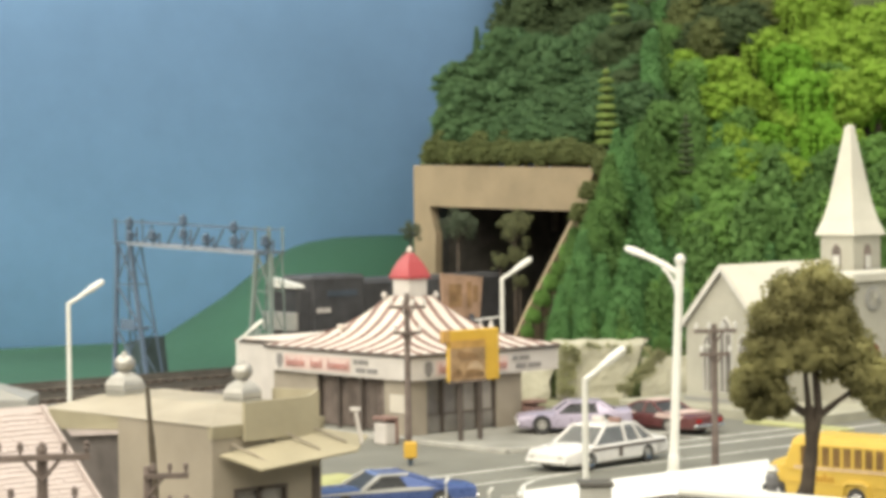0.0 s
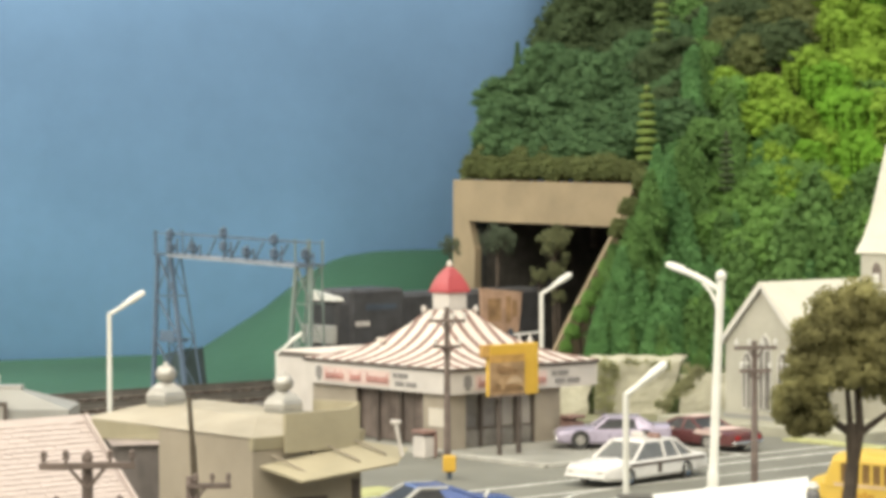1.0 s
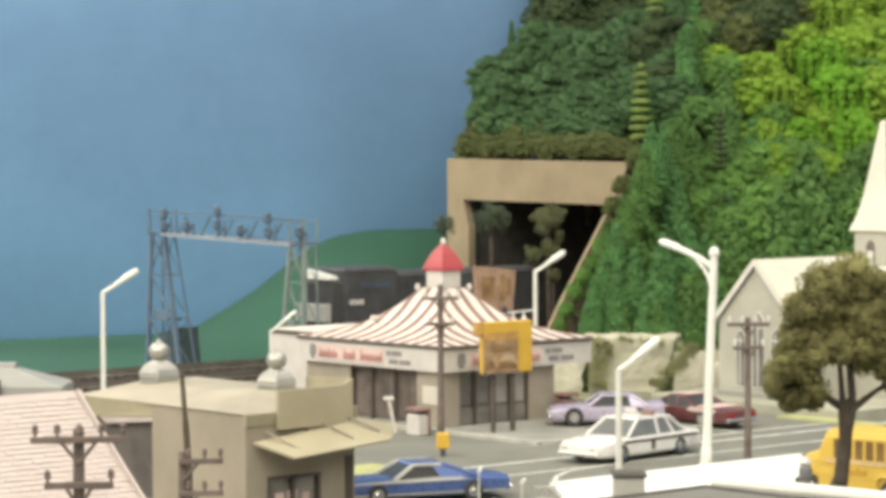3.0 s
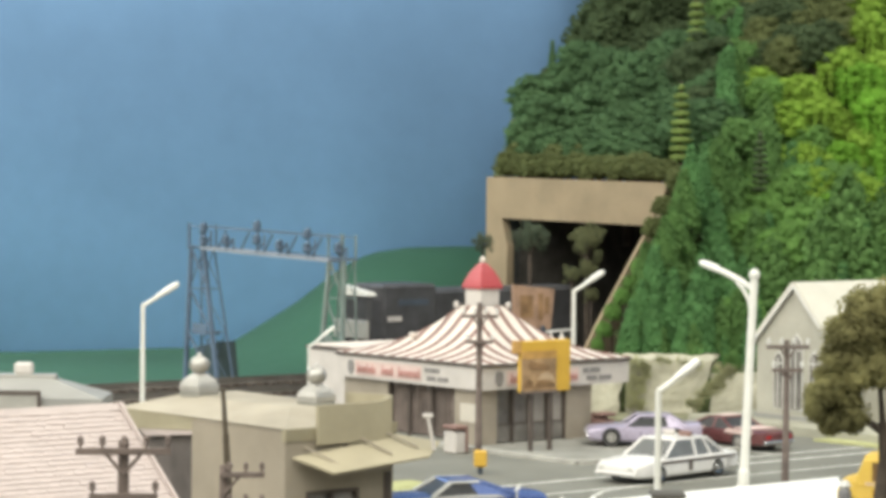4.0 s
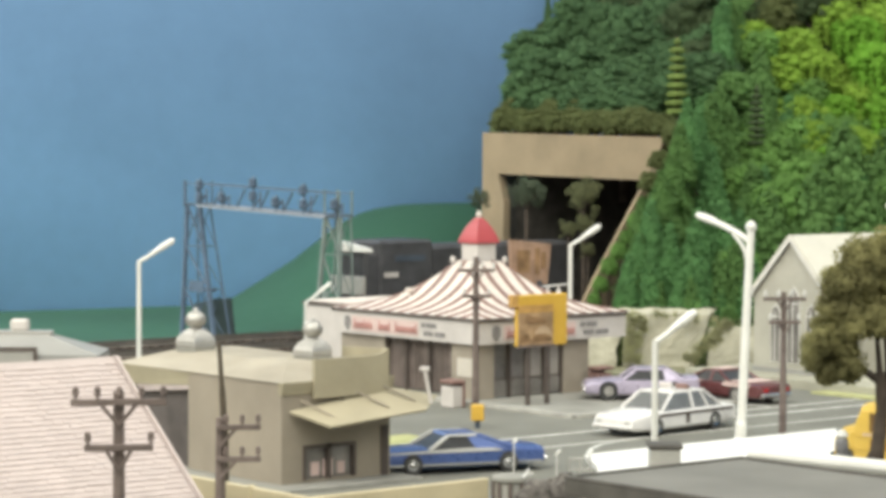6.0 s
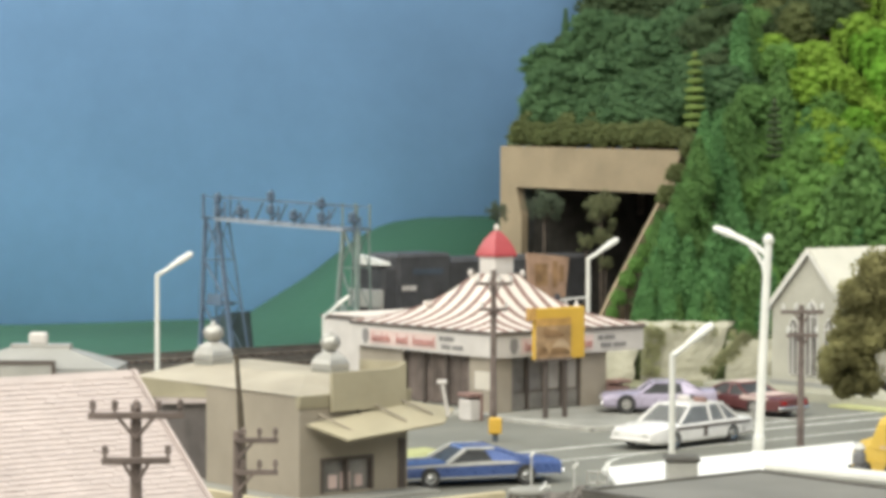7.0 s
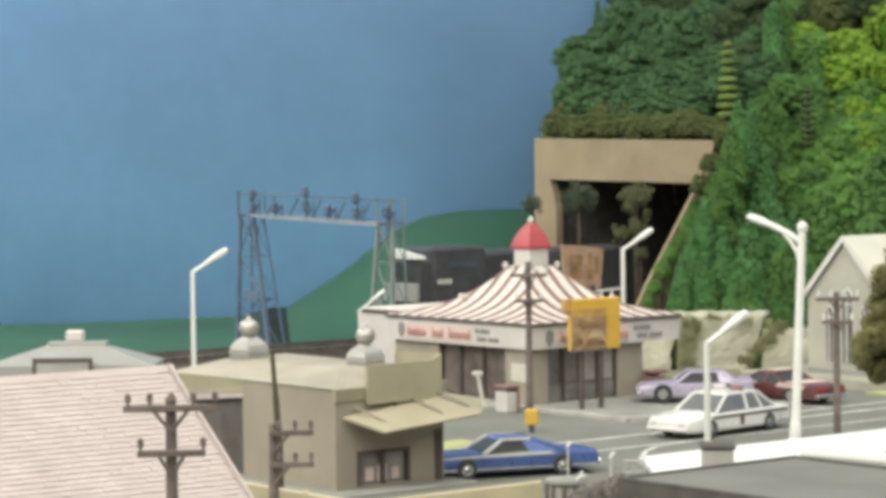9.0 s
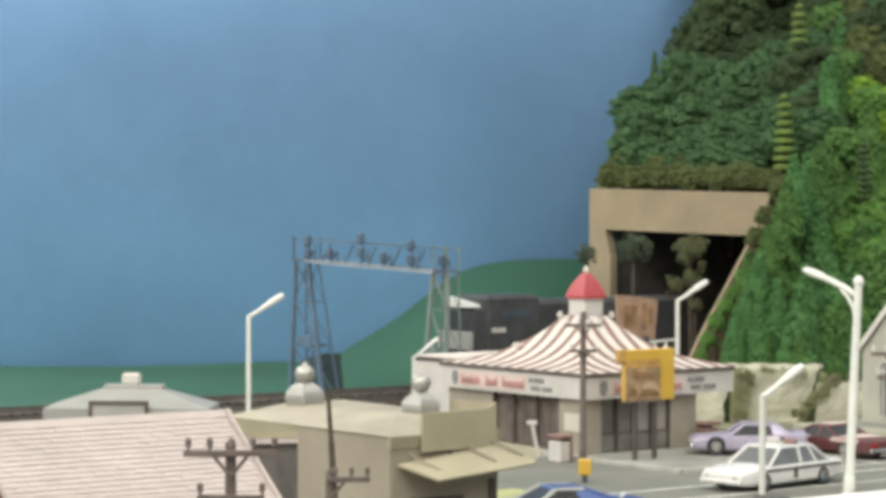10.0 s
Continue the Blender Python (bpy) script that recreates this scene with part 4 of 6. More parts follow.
# ---- dark flat roof building near the camera ----
def flat_building():
    b = thing("flat_roofed_shop", 440, 428, 0, label="off-white shop with a grey flat roof and dark eaves", category="shop")
    W, D, H = 66.2, 53.0, 22.6
    bm = mesh()
    for q in ((0, 5, 0, H), (13, 25, 0, H), (33, D, 0, H), (5, 13, 15, H), (25, 33, 15, H), (5, 13, 0, 6), (25, 33, 0, 6)):
        box(bm, 4, 5.6, q[0], q[1] - (4 if q[1] == D else 0), q[2], q[3])
    part("side_wall", bm, "shop_white", b)
    for y in (5, 25):
        bm = mesh()
        box(bm, 5.0, 5.4, y, y + 8, 6, 15)
        part("window", bm, "dark_glass", b)
    bm = mesh()
    box(bm, 2.6, 4.0, D - 14, D - 4, 0, H)
    part("pilaster", bm, "shop_white", b)
    bm = mesh()
    box(bm, 2.2, 2.7, D - 12, D - 7, 6, 15)
    part("window", bm, "curtain", b, "brown window")
    bm = mesh()
    box(bm, 5.6, W - 3, D - 5.6, D - 4, 0, H)
    part("back_wall", bm, "shop_white", b)
    bm = mesh()
    box(bm, W - 4.6, W - 3, -30, D - 5.6, 0, H)
    part("side_wall", bm, "shop_white", b)
    bm = mesh()
    box(bm, 0, W, -34, D, H, H + 4.0, 0.4)
    part("roof_edge", bm, "roof_edge", b, "dark roof edge board")
    bm = mesh()
    box(bm, 1.8, W - 1.8, -32, D - 1.8, H + 3.0, H + 4.4)
    part("roof", bm, "dark_roof", b, "grey roof felt")
    for q in ((0, W, D - 1.6, D), (0, 1.6, -34, D - 1.6), (W - 1.6, W, -34, D - 1.6)):
        bm = mesh()
        box(bm, *q, H + 3.9, H + 5.0, 0.2)
        part("roof_rim", bm, "roof_edge", b)
    return b


flat_building()
ch = thing("chimney", 530.4, 535.5, -1.3, -40, label="pale concrete chimney with a dark cap", category="chimney")
bm = mesh()
box(bm, -4.5, 4.5, -4.5, 4.5, 0, 24.4, 0.3)
part("shaft", bm, "kerb", ch)
bm = mesh()
rings(bm, [[(-4.9, -4.9, 24.2), (4.9, -4.9, 24.2), (4.9, 4.9, 24.2), (-4.9, 4.9, 24.2)], [(-5.3, -5.3, 24.8), (5.3, -5.3, 24.8), (5.3, 5.3, 24.8), (-5.3, 5.3, 24.8)], [(-4.9, -4.9, 25.6), (4.9, -4.9, 25.6), (4.9, 4.9, 25.6), (-4.9, 4.9, 25.6)]])
part("cap", bm, "roof_edge", ch, "dark tapered cap")


# ---- cars ----
def car(name, x, y, rz, L, W, paint, label, belt=9.4, roof=15.6, hood=None, cabin=(-0.30, 0.16), rake=(0.10, 0.14), z=0.0, category="car", finned=False, frame_paint=None, hardtop=False, quarter=False, glass="car_glass", rim="chrome", wheel=3.6, bumper="chrome", panel=9.0):
    c = thing(name, x, y, z, rz, label=label, category=category, group="parked cars")
    h = W / 2
    hood = hood or belt - 0.5
    st = [(-0.5, 0.80, belt - 1.4, 4.2), (-0.485, 0.93, belt - 0.5 + (1.4 if finned else 0), 2.8), (-0.36, 1.0, belt + (0.9 if finned else 0), 2.4), (cabin[0] - 0.05, 1.0, belt, 2.2),
          (cabin[1] + 0.12, 1.0, belt - 0.2, 2.2), (0.34, 0.99, hood, 2.3), (0.46, 0.94, hood - 0.6, 2.6), (0.492, 0.86, hood - 1.3, 3.2), (0.5, 0.78, hood - 2.2, 4.4)]
    bm = mesh()
    loops = []
    for s, k, zt, zb in st:
        w = h * k
        mid = (zt + zb) / 2
        loops.append([(s * L, -w * 0.9, zb), (s * L, -w, zb + 1.0), (s * L, -w, mid + 0.6), (s * L, -w * 0.965, zt - 0.9), (s * L, -w * 0.86, zt - 0.1),
                      (s * L, 0, zt + 0.25), (s * L, w * 0.86, zt - 0.1), (s * L, w * 0.965, zt - 0.9), (s * L, w, mid + 0.6), (s * L, w, zb + 1.0), (s * L, w * 0.9, zb)])
    rings(bm, loops)
    bmesh.ops.recalc_face_normals(bm, faces=bm.faces)
    part("body", bm, paint, c, smooth=True).modifiers.new("edges", "EDGE_SPLIT").split_angle = radians(35)
    x0, x1 = cabin[0] * L, (cabin[1] + 0.06) * L
    r0, r1 = x0 + rake[0] * L, x1 - rake[1] * L
    b2, t2 = h * 0.9, h * 0.70
    bm = mesh()
    rings(bm, [[(x0, -b2, belt - 0.6), (x1, -b2, belt - 0.6), (x1, b2, belt - 0.6), (x0, b2, belt - 0.6)],
               [(r0, -t2, roof - 0.7), (r1, -t2, roof - 0.7), (r1, t2, roof - 0.7), (r0, t2, roof - 0.7)]])
    part("window_glass", bm, glass, c, "dark window glass")
    bm = mesh()
    rings(bm, [[(r0 - 0.5, -t2 - 0.3, roof - 0.9), (r1 + 0.5, -t2 - 0.3, roof - 0.9), (r1 + 0.5, t2 + 0.3, roof - 0.9), (r0 - 0.5, t2 + 0.3, roof - 0.9)],
               [(r0 + 0.2, -t2, roof - 0.2), (r1 - 0.2, -t2, roof - 0.2), (r1 - 0.2, t2, roof - 0.2), (r0 + 0.2, t2, roof - 0.2)],
               [(r0 + 1.6, -t2 * 0.75, roof), (r1 - 1.6, -t2 * 0.75, roof), (r1 - 1.6, t2 * 0.75, roof), (r0 + 1.6, t2 * 0.75, roof)]])
    part("roof", bm, paint, c)
    mid0 = (x0 + x1) / 2 - 1
    for s in (-1, 1):
        for a, b in (((x0, s * b2, belt - 0.4), (r0, s * t2, roof - 0.7)), ((x1, s * b2, belt - 0.4), (r1, s * t2, roof - 0.7)), ((mid0, s * b2, belt - 0.4), (mid0 - 0.3, s * t2, roof - 0.7))) + ((((x0 + 0.22 * (x1 - x0), s * b2, belt - 0.4), (r0 + 0.12 * (r1 - r0), s * t2, roof - 0.7)),) if quarter else ()):
            if hardtop and a[0] == mid0:
                continue
            bm = mesh()
            rod(bm, a, b, 0.75 if hardtop else 0.65, n=6)
            part("pillar", bm, paint if hardtop and a[0] == x0 else frame_paint or paint, c)
        if hardtop:
            bm = mesh()
            slab(bm, [(x0 - 1.5, s * b2, belt - 0.3), (x0 + panel, s * b2, belt - 0.3), (r0 + panel * 0.4 - 1.1, s * (t2 + 0.25), roof - 0.7), (r0 - 0.5, s * (t2 + 0.25), roof - 0.7)], 0.6 * -s)
            part("quarter_panel", bm, paint, c)
            bm = mesh()
            rod(bm, (r0 + 1, s * (t2 + 0.3), roof - 0.6), (r1, s * (t2 + 0.3), roof - 0.6), 0.5, n=6)
            part("window_rail", bm, frame_paint or paint, c)
        for u in (-0.27, 0.29):
            wx = u * L
            bm = mesh()
            n = 16
            rings(bm, [[(wx + wheel * k * math.cos(2 * math.pi * i / n), s * (h - 1.9 + t), wheel + wheel * k * math.sin(2 * math.pi * i / n)) for i in range(n)] for k, t in ((0.9, 0), (1.0, 0.4), (1.0, 1.8), (0.92, 2.2))])
            bmesh.ops.recalc_face_normals(bm, faces=bm.faces)
            t = part("tyre", bm, "tyre", c)
            bm = mesh()
            rings(bm, [[(wx + 2.1 * k * math.cos(2 * math.pi * i / n), s * (h + 0.2 + d), wheel + 2.1 * k * math.sin(2 * math.pi * i / n)) for i in range(n)] for k, d in ((1.0, 0), (0.95, 0.22), (0.5, 0.05), (0.25, 0.35))])
            bmesh.ops.recalc_face_normals(bm, faces=bm.faces)
            part("rim", bm, rim, t)
        bm = mesh()
        box(bm, 0.493 * L - 0.3, 0.5 * L + 0.35, s * h * 0.62 - 1.4, s * h * 0.62 + 1.4, hood - 4.0, hood - 2.2, 0.3)
        part("headlight", bm, "insulator", c)
        bm = mesh()
        box(bm, -0.5 * L - 0.3, -0.49 * L, s * h * 0.6 - 1.6, s * h * 0.6 + 1.6, belt - 3.6, belt - 1.9, 0.3)
        part("tail_light", bm, "lens_red", c)
    for u in (-1, 1):
        bm = mesh()
        box(bm, u * 0.5 * L - 0.7, u * 0.5 * L + 0.7, -h * 0.88, h * 0.88, 3.4, 4.9, 0.4)
        part("bumper", bm, bumper, c)
    return c


blue = car("car", 560.5, 669.5, 160, 62, 22, "blue_car", "metallic blue two-door car on the road", belt=8.6, roof=13.4, cabin=(-0.31, 0.13), rake=(0.20, 0.12), frame_paint="insulator", hardtop=True, glass="car_glass_dark", panel=14.0)
for s in (-1, 1):
    bm = mesh()
    box(bm, -29, 29, s * 11 - 0.15, s * 11 + 0.2, 3.0, 3.8)
    part("sill_trim", bm, "chrome", blue, "bright sill trim")
    # widened pale plate: belt trim with its white highlight put into the colour
    bm = mesh()
    slab(bm, [(-15, s * 10.75, 7.6), (29, s * 10.5, 7.2), (29, s * 10.5, 7.7), (-2, s * 10.6, 8.7), (-12, s * 10.65, 8.4)], 0.45 * s)
    part("belt_trim", bm, "insulator", blue, "belt trim with its glare put into a pale colour")
police = car("police_car", 703, 709, 187, 65, 22.5, "white_car", "white police car with a dark side stripe", belt=9.8, roof=16.4, cabin=(-0.34, 0.17), rake=(0.13, 0.14), category="police car", quarter=True, bumper="white_car")
bm = mesh()
for s in (-1, 1):
    box(bm, -29, 18, s * 11.25 - 0.12, s * 11.25 + 0.12, 7.4, 8.3)
    box(bm, -1.2, 1.2, s * 11.25 - 0.16, s * 11.25 + 0.16, 4.0, 7.4)
part("side_stripe", bm, "dark_trim", police, "dark side stripe and badge")
bm = mesh()
box(bm, -6.6, -4.4, -7, -1.2, 16.3, 18.4, 0.5)
part("light_bar", bm, "white", police, "white roof light")
bm = mesh()
box(bm, -6.6, -4.4, 1.0, 7, 16.3, 18.4, 0.5)
part("light_bar", bm, "roof_red", police, "dull red roof light")
lav = car("car", 772.3, 794.2, 140, 50, 21, "lavender", "lavender two-door car with tail fins", belt=9.2, roof=13.9, cabin=(-0.36, 0.11), rake=(0.14, 0.12), z=1.4, finned=True, frame_paint="lavender", glass="car_glass_dark", rim="silver", wheel=4.2, hardtop=True, panel=8.0)
red = car("car", 810.5, 780, 90, 61, 21.5, "maroon", "maroon car with a pale side flash and painted highlights", belt=9.0, roof=13.7, cabin=(-0.20, 0.17), rake=(0.14, 0.15), glass="car_glass_dark", rim="silver", wheel=4.0)
# pale side flash; deck and roof plates put highlights into colour
bm = mesh()
slab(bm, [(-10, -10.9, 9.3), (-26, -10.9, 8.6), (-24, -10.9, 6.8), (-8, -10.9, 7.4)], 0.2)
slab(bm, [(-10, 10.95, 9.3), (-26, 10.95, 8.6), (-24, 10.95, 6.8), (-8, 10.95, 7.4)], 0.2)
box(bm, -22, -11, -8, 8, 9.1, 9.5)
for s in (-1, 1):
    box(bm, 4, 29, s * 10.6 - 0.3, s * 10.6 + 0.3, 8.0, 9.1)
box(bm, -4, 3.4, -5.2, 5.2, 13.6, 13.95, 0.1)
part("white_flash", bm, "sign_pink", red, "pale side flash, with deck and roof highlights put into colour")


# ---- school bus ----
def bus():
    b = thing("school_bus", 677.9, 559.8, 0, 97, label="yellow school bus with dark windows", category="bus")
    h = 10.5
    bm = mesh()
    sec = lambda x, w, z0, z1: [(x, -w, z0), (x, -w, z1 - 3), (x, -w * 0.9, z1 - 1), (x, -w * 0.55, z1), (x, w * 0.55, z1), (x, w * 0.9, z1 - 1), (x, w, z1 - 3), (x, w, z0)]
    rings(bm, [sec(-62, h * 0.96, 3.6, 23.8), sec(-60, h, 3.2, 24.6), sec(14, h, 3.2, 24.6), sec(18, h * 0.98, 3.2, 24.0), sec(21, h * 0.95, 3.4, 18.0)])
    bmesh.ops.recalc_face_normals(bm, faces=bm.faces)
    part("body", bm, "bus_yellow", b)
    bm = mesh()
    rings(bm, [sec(20, h * 0.84, 3.4, 17.4), sec(28.5, h * 0.78, 3.4, 14.6), sec(31, h * 0.66, 4, 12.0)])
    bmesh.ops.recalc_face_normals(bm, faces=bm.faces)
    part("hood", bm, "bus_yellow", b)
    for s in (-1, 1):
        for i in range(16):
            x = 12.8 - i * 4.3
            bm = mesh()
            box(bm, x - 1.55, x + 1.55, s * h - 0.12, s * h + 0.12, 14.4, 20.9, 0.1)
            part("window", bm, "bus_glass", b)
        bm = mesh()
        for z in (8.0, 12.4):
            box(bm, -60, 20, s * h - 0.25, s * h + 0.25, z, z + 0.5)
        part("rub_rail", bm, "bus_yellow", b)
        bm = mesh()
        box(bm, -60, 17, s * h - 0.2, s * h + 0.18, 12.9, 14.0)
        part("belt_band", bm, "brown_pale", b, "pale band under the windows")
        bm = mesh()
        for k in range(9):
            a = 13.5 - k * 1.5
            box(bm, a - 0.5, a + 0.45, s * h - 0.2, s * h + 0.2, 9.0, 10.8 + 0.9 * (k % 3 == 0))
        part("lettering", bm, "bus_brown", b, "faded brown lettering bars")
        bm = mesh()
        pipe(bm, [(-2.4, s * (h + 0.1), 3.4), (-3.2, s * (h + 0.1), 8.2), (-5, s * (h + 0.1), 9.4), (-11, s * (h + 0.1), 9.4), (-12.8, s * (h + 0.1), 8.2), (-13.6, s * (h + 0.1), 3.4)], 1.0, 6)
        part("wheel_arch", bm, "bus_yellow", b)
        for u in (24.6, -8):
            bm = mesh()
            rings(bm, [[(u + 4.0 * k * math.cos(2 * math.pi * i / 16), s * (h - 2.4 + t), 4.0 + 4.0 * k * math.sin(2 * math.pi * i / 16)) for i in range(16)] for k, t in ((0.9, 0), (1, 0.5), (1, 2.3), (0.9, 2.7))])
            bmesh.ops.recalc_face_normals(bm, faces=bm.faces)
            t = part("tyre", bm, "tyre", b)
            bm = mesh()
            rings(bm, [[(u + 2.0 * k * math.cos(2 * math.pi * i / 16), s * (h + 0.35 + d), 4.0 + 2.0 * k * math.sin(2 * math.pi * i / 16)) for i in range(16)] for k, d in ((1, 0), (0.9, 0.2), (0.3, 0.3))])
            bmesh.ops.recalc_face_normals(bm, faces=bm.faces)
            part("rim", bm, "chrome", t)
        bm = mesh()
        turned(bm, 0, 0, [(1.5, 0), (1.5, 0.6), (0.8, 0.9)], 10)
        bmesh.ops.rotate(bm, matrix=Matrix.Rotation(radians(90), 3, "Y"), verts=bm.verts)
        bmesh.ops.translate(bm, vec=(30.8, s * 5, 8), verts=bm.verts)
        part("headlight", bm, "silver", b)
    bm = mesh()
    slab(bm, [(21.1, -8, 18.0), (21.1, 8, 18.0), (18.9, 8, 22.6), (18.9, -8, 22.6)], 0.5)
    part("windscreen", bm, "bus_glass", b)
    bm = mesh()
    box(bm, 31, 32.2, -8, 8, 4, 6, 0.3)
    part("bumper", bm, "dark_steel", b)


bus()


# ---- church ----
def church():
    c = thing("church", 886.6, 810.6, 2.9, label="grey church with a white roof and spire", category="church")
    L, hw, ze, zr = 88.0, 24.0, 38.5, 65.0
    # gable wall with a lancet opening
    bm = mesh()
    prism(bm, [(-hw, 0), (hw, 0), (hw, ze), (0, zr - 1), (-hw, ze)], "x", 0, 1.6)
    part("gable_wall", bm, "church", c)
    bm = mesh()
    box(bm, -0.7, 0, -hw - 0.6, hw + 0.6, 1.0, 3.8)
    part("base_course", bm, "grey_roof", c, "darker base course")
    bm = mesh()
    prism(bm, [(-hw, 0), (hw, 0), (hw, ze), (0, zr - 1), (-hw, ze)], "x", L - 1.6, L)
    part("gable_wall", bm, "church", c)
    for s in (-1, 1):
        bm = mesh()
        box(bm, 1.6, L - 1.6, s * hw - 0.8, s * hw + 0.8, 0, ze)
        part("side_wall", bm, "church", c)
        bm = mesh()
        slab(bm, [(-2, 0, zr + 0.9), (L + 2, 0, zr + 0.9), (L + 2, s * (hw + 3), ze - 2.2), (-2, s * (hw + 3), ze - 2.2)], 1.3 * -s)
        part("roof", bm, "church_roof", c, "white roof slope")
        bm = mesh()
        slab(bm, [(-2.1, 0, zr + 1.0), (-2.1, s * (hw + 3), ze - 2.1), (-2.1, s * (hw + 3), ze - 4.0), (-2.1, 0, zr - 1.2)], 0.6 * s)
        part("bargeboard", bm, "church_trim", c)

    def lancet(bm, y, w, z0, z1, x):
        pts = [(y - w, z0), (y + w, z0), (y + w, z1 - w * 1.6), (y + w * 0.6, z1 - w * 0.6), (y, z1), (y - w * 0.6, z1 - w * 0.6), (y - w, z1 - w * 1.6)]
        prism(bm, pts, "x", x, x + 0.5)

    for y, w, z0, z1 in ((-1.6, 3.2, 7, 41.5), (9.6, 2.3, 7, 33), (-12.8, 2.4, 13, 34)):
        win = mesh()
        lancet(win, y, w + 0.8, z0 - 0.8, z1 + 1.2, -0.5)
        wo = part("window", win, "church_trim", c)
        bm = mesh()
        lancet(bm, y, w, z0, z1, -0.9)
        part("pane", bm, "dark_glass", wo, "dark lancet pane")
        bm = mesh()
        box(bm, -1.3, -0.8, y - 0.25, y + 0.25, z0, z1 - 2)
        part("mullion", bm, "church_trim", wo)
        bm = mesh()
        box(bm, -1.25, -0.8, y - w, y + w, z1 - w * 2.2, z1 - w * 2.2 + 0.7)
        part("transom", bm, "church_trim", wo)
    # entrance wing with a white coping
    wx0, wx1, wy = 41.0, 100.0, -44.0
    bm = mesh()
    box(bm, wx0, wx1, wy, -hw - 0.8, 0, 58)
    part("entrance_wing", bm, "church", c)
    bm = mesh()
    box(bm, wx0 - 1.5, wx1 + 1.5, wy - 1.6, -hw + 2, 58, 62.2, 0.4)
    part("coping", bm, "church_roof", c, "white roof coping")
    xr = 55.5
    bm = mesh()
    turned(bm, 0, 0, [(6.0, 0), (6.0, 0.5), (5.2, 0.9)], 20)
    bmesh.ops.rotate(bm, matrix=Matrix.Rotation(radians(90), 3, "X"), verts=bm.verts)
    bmesh.ops.translate(bm, vec=(xr, wy - 0.1, 50), verts=bm.verts)
    rw = part("rose_window", bm, "grey_roof", c, "grey round window")
    bm = mesh()
    for i in range(6):
        a = math.pi * i / 6
        rod(bm, (xr - 5 * math.cos(a), wy - 1.1, 50 - 5 * math.sin(a)), (xr + 5 * math.cos(a), wy - 1.1, 50 + 5 * math.sin(a)), 0.3, n=5)
    part("tracery", bm, "church", rw)
    bm = mesh()
    prism(bm, [(xr - 6, 0), (xr + 6, 0), (xr + 6, 20), (xr + 4, 26), (xr, 29), (xr - 4, 26), (xr - 6, 20)], "y", wy - 0.8, wy)
    d = part("door", bm, "cap_red", c, "red arched door")
    bm = mesh()
    pipe(bm, [(xr - 6.8, wy - 0.6, 0), (xr - 6.8, wy - 0.6, 20), (xr - 4.4, wy - 0.6, 27), (xr, wy - 0.6, 30), (xr + 4.4, wy - 0.6, 27), (xr + 6.8, wy - 0.6, 20), (xr + 6.8, wy - 0.6, 0)], 0.9, 6)
    part("door_surround", bm, "church_trim", d)
    # tower
    tx, ty, th = 83.0, -8.0, 10.4
    bm = mesh()
    box(bm, tx - th, tx + th, ty - th, ty + th, 40, 79, 0.3)
    part("tower", bm, "church", c)
    for dx in (1, 0):
        o, u = (ty, "x") if dx else (tx, "y")
        lo = tx - th - 0.4 if dx else ty - th - 0.4
        arch = lambda w, z0, z1: [(o - w, z0), (o + w, z0), (o + w, z1 - w * 1.2), (o + w * 0.6, z1 - w * 0.4), (o, z1), (o - w * 0.6, z1 - w * 0.4), (o - w, z1 - w * 1.2)]
        bm = mesh()
        prism(bm, arch(2.6, 62, 74.5), u, lo, lo + 0.6)
        fr = part("belfry_opening", bm, "curtain", c, "dark arched belfry opening")
        bm = mesh()
        prism(bm, [(o - 1.9, 62.4), (o + 1.9, 62.4), (o + 1.9, 69), (o - 1.9, 69)], u, lo - 0.3, lo)
        part("shutter", bm, "church_trim", fr, "pale lower shutter")
    bm = mesh()
    sq = lambda h, z: [(tx - h, ty - h, z), (tx + h, ty - h, z), (tx + h, ty + h, z), (tx - h, ty + h, z)]
    rings(bm, [sq(12.0, 78.6), sq(12.0, 79.4), sq(9.6, 86), sq(7.4, 95), sq(1.9, 129.5), sq(1.9, 131), sq(0.7, 132.4)])
    part("spire", bm, "church_roof", c, "tall white spire")


church()


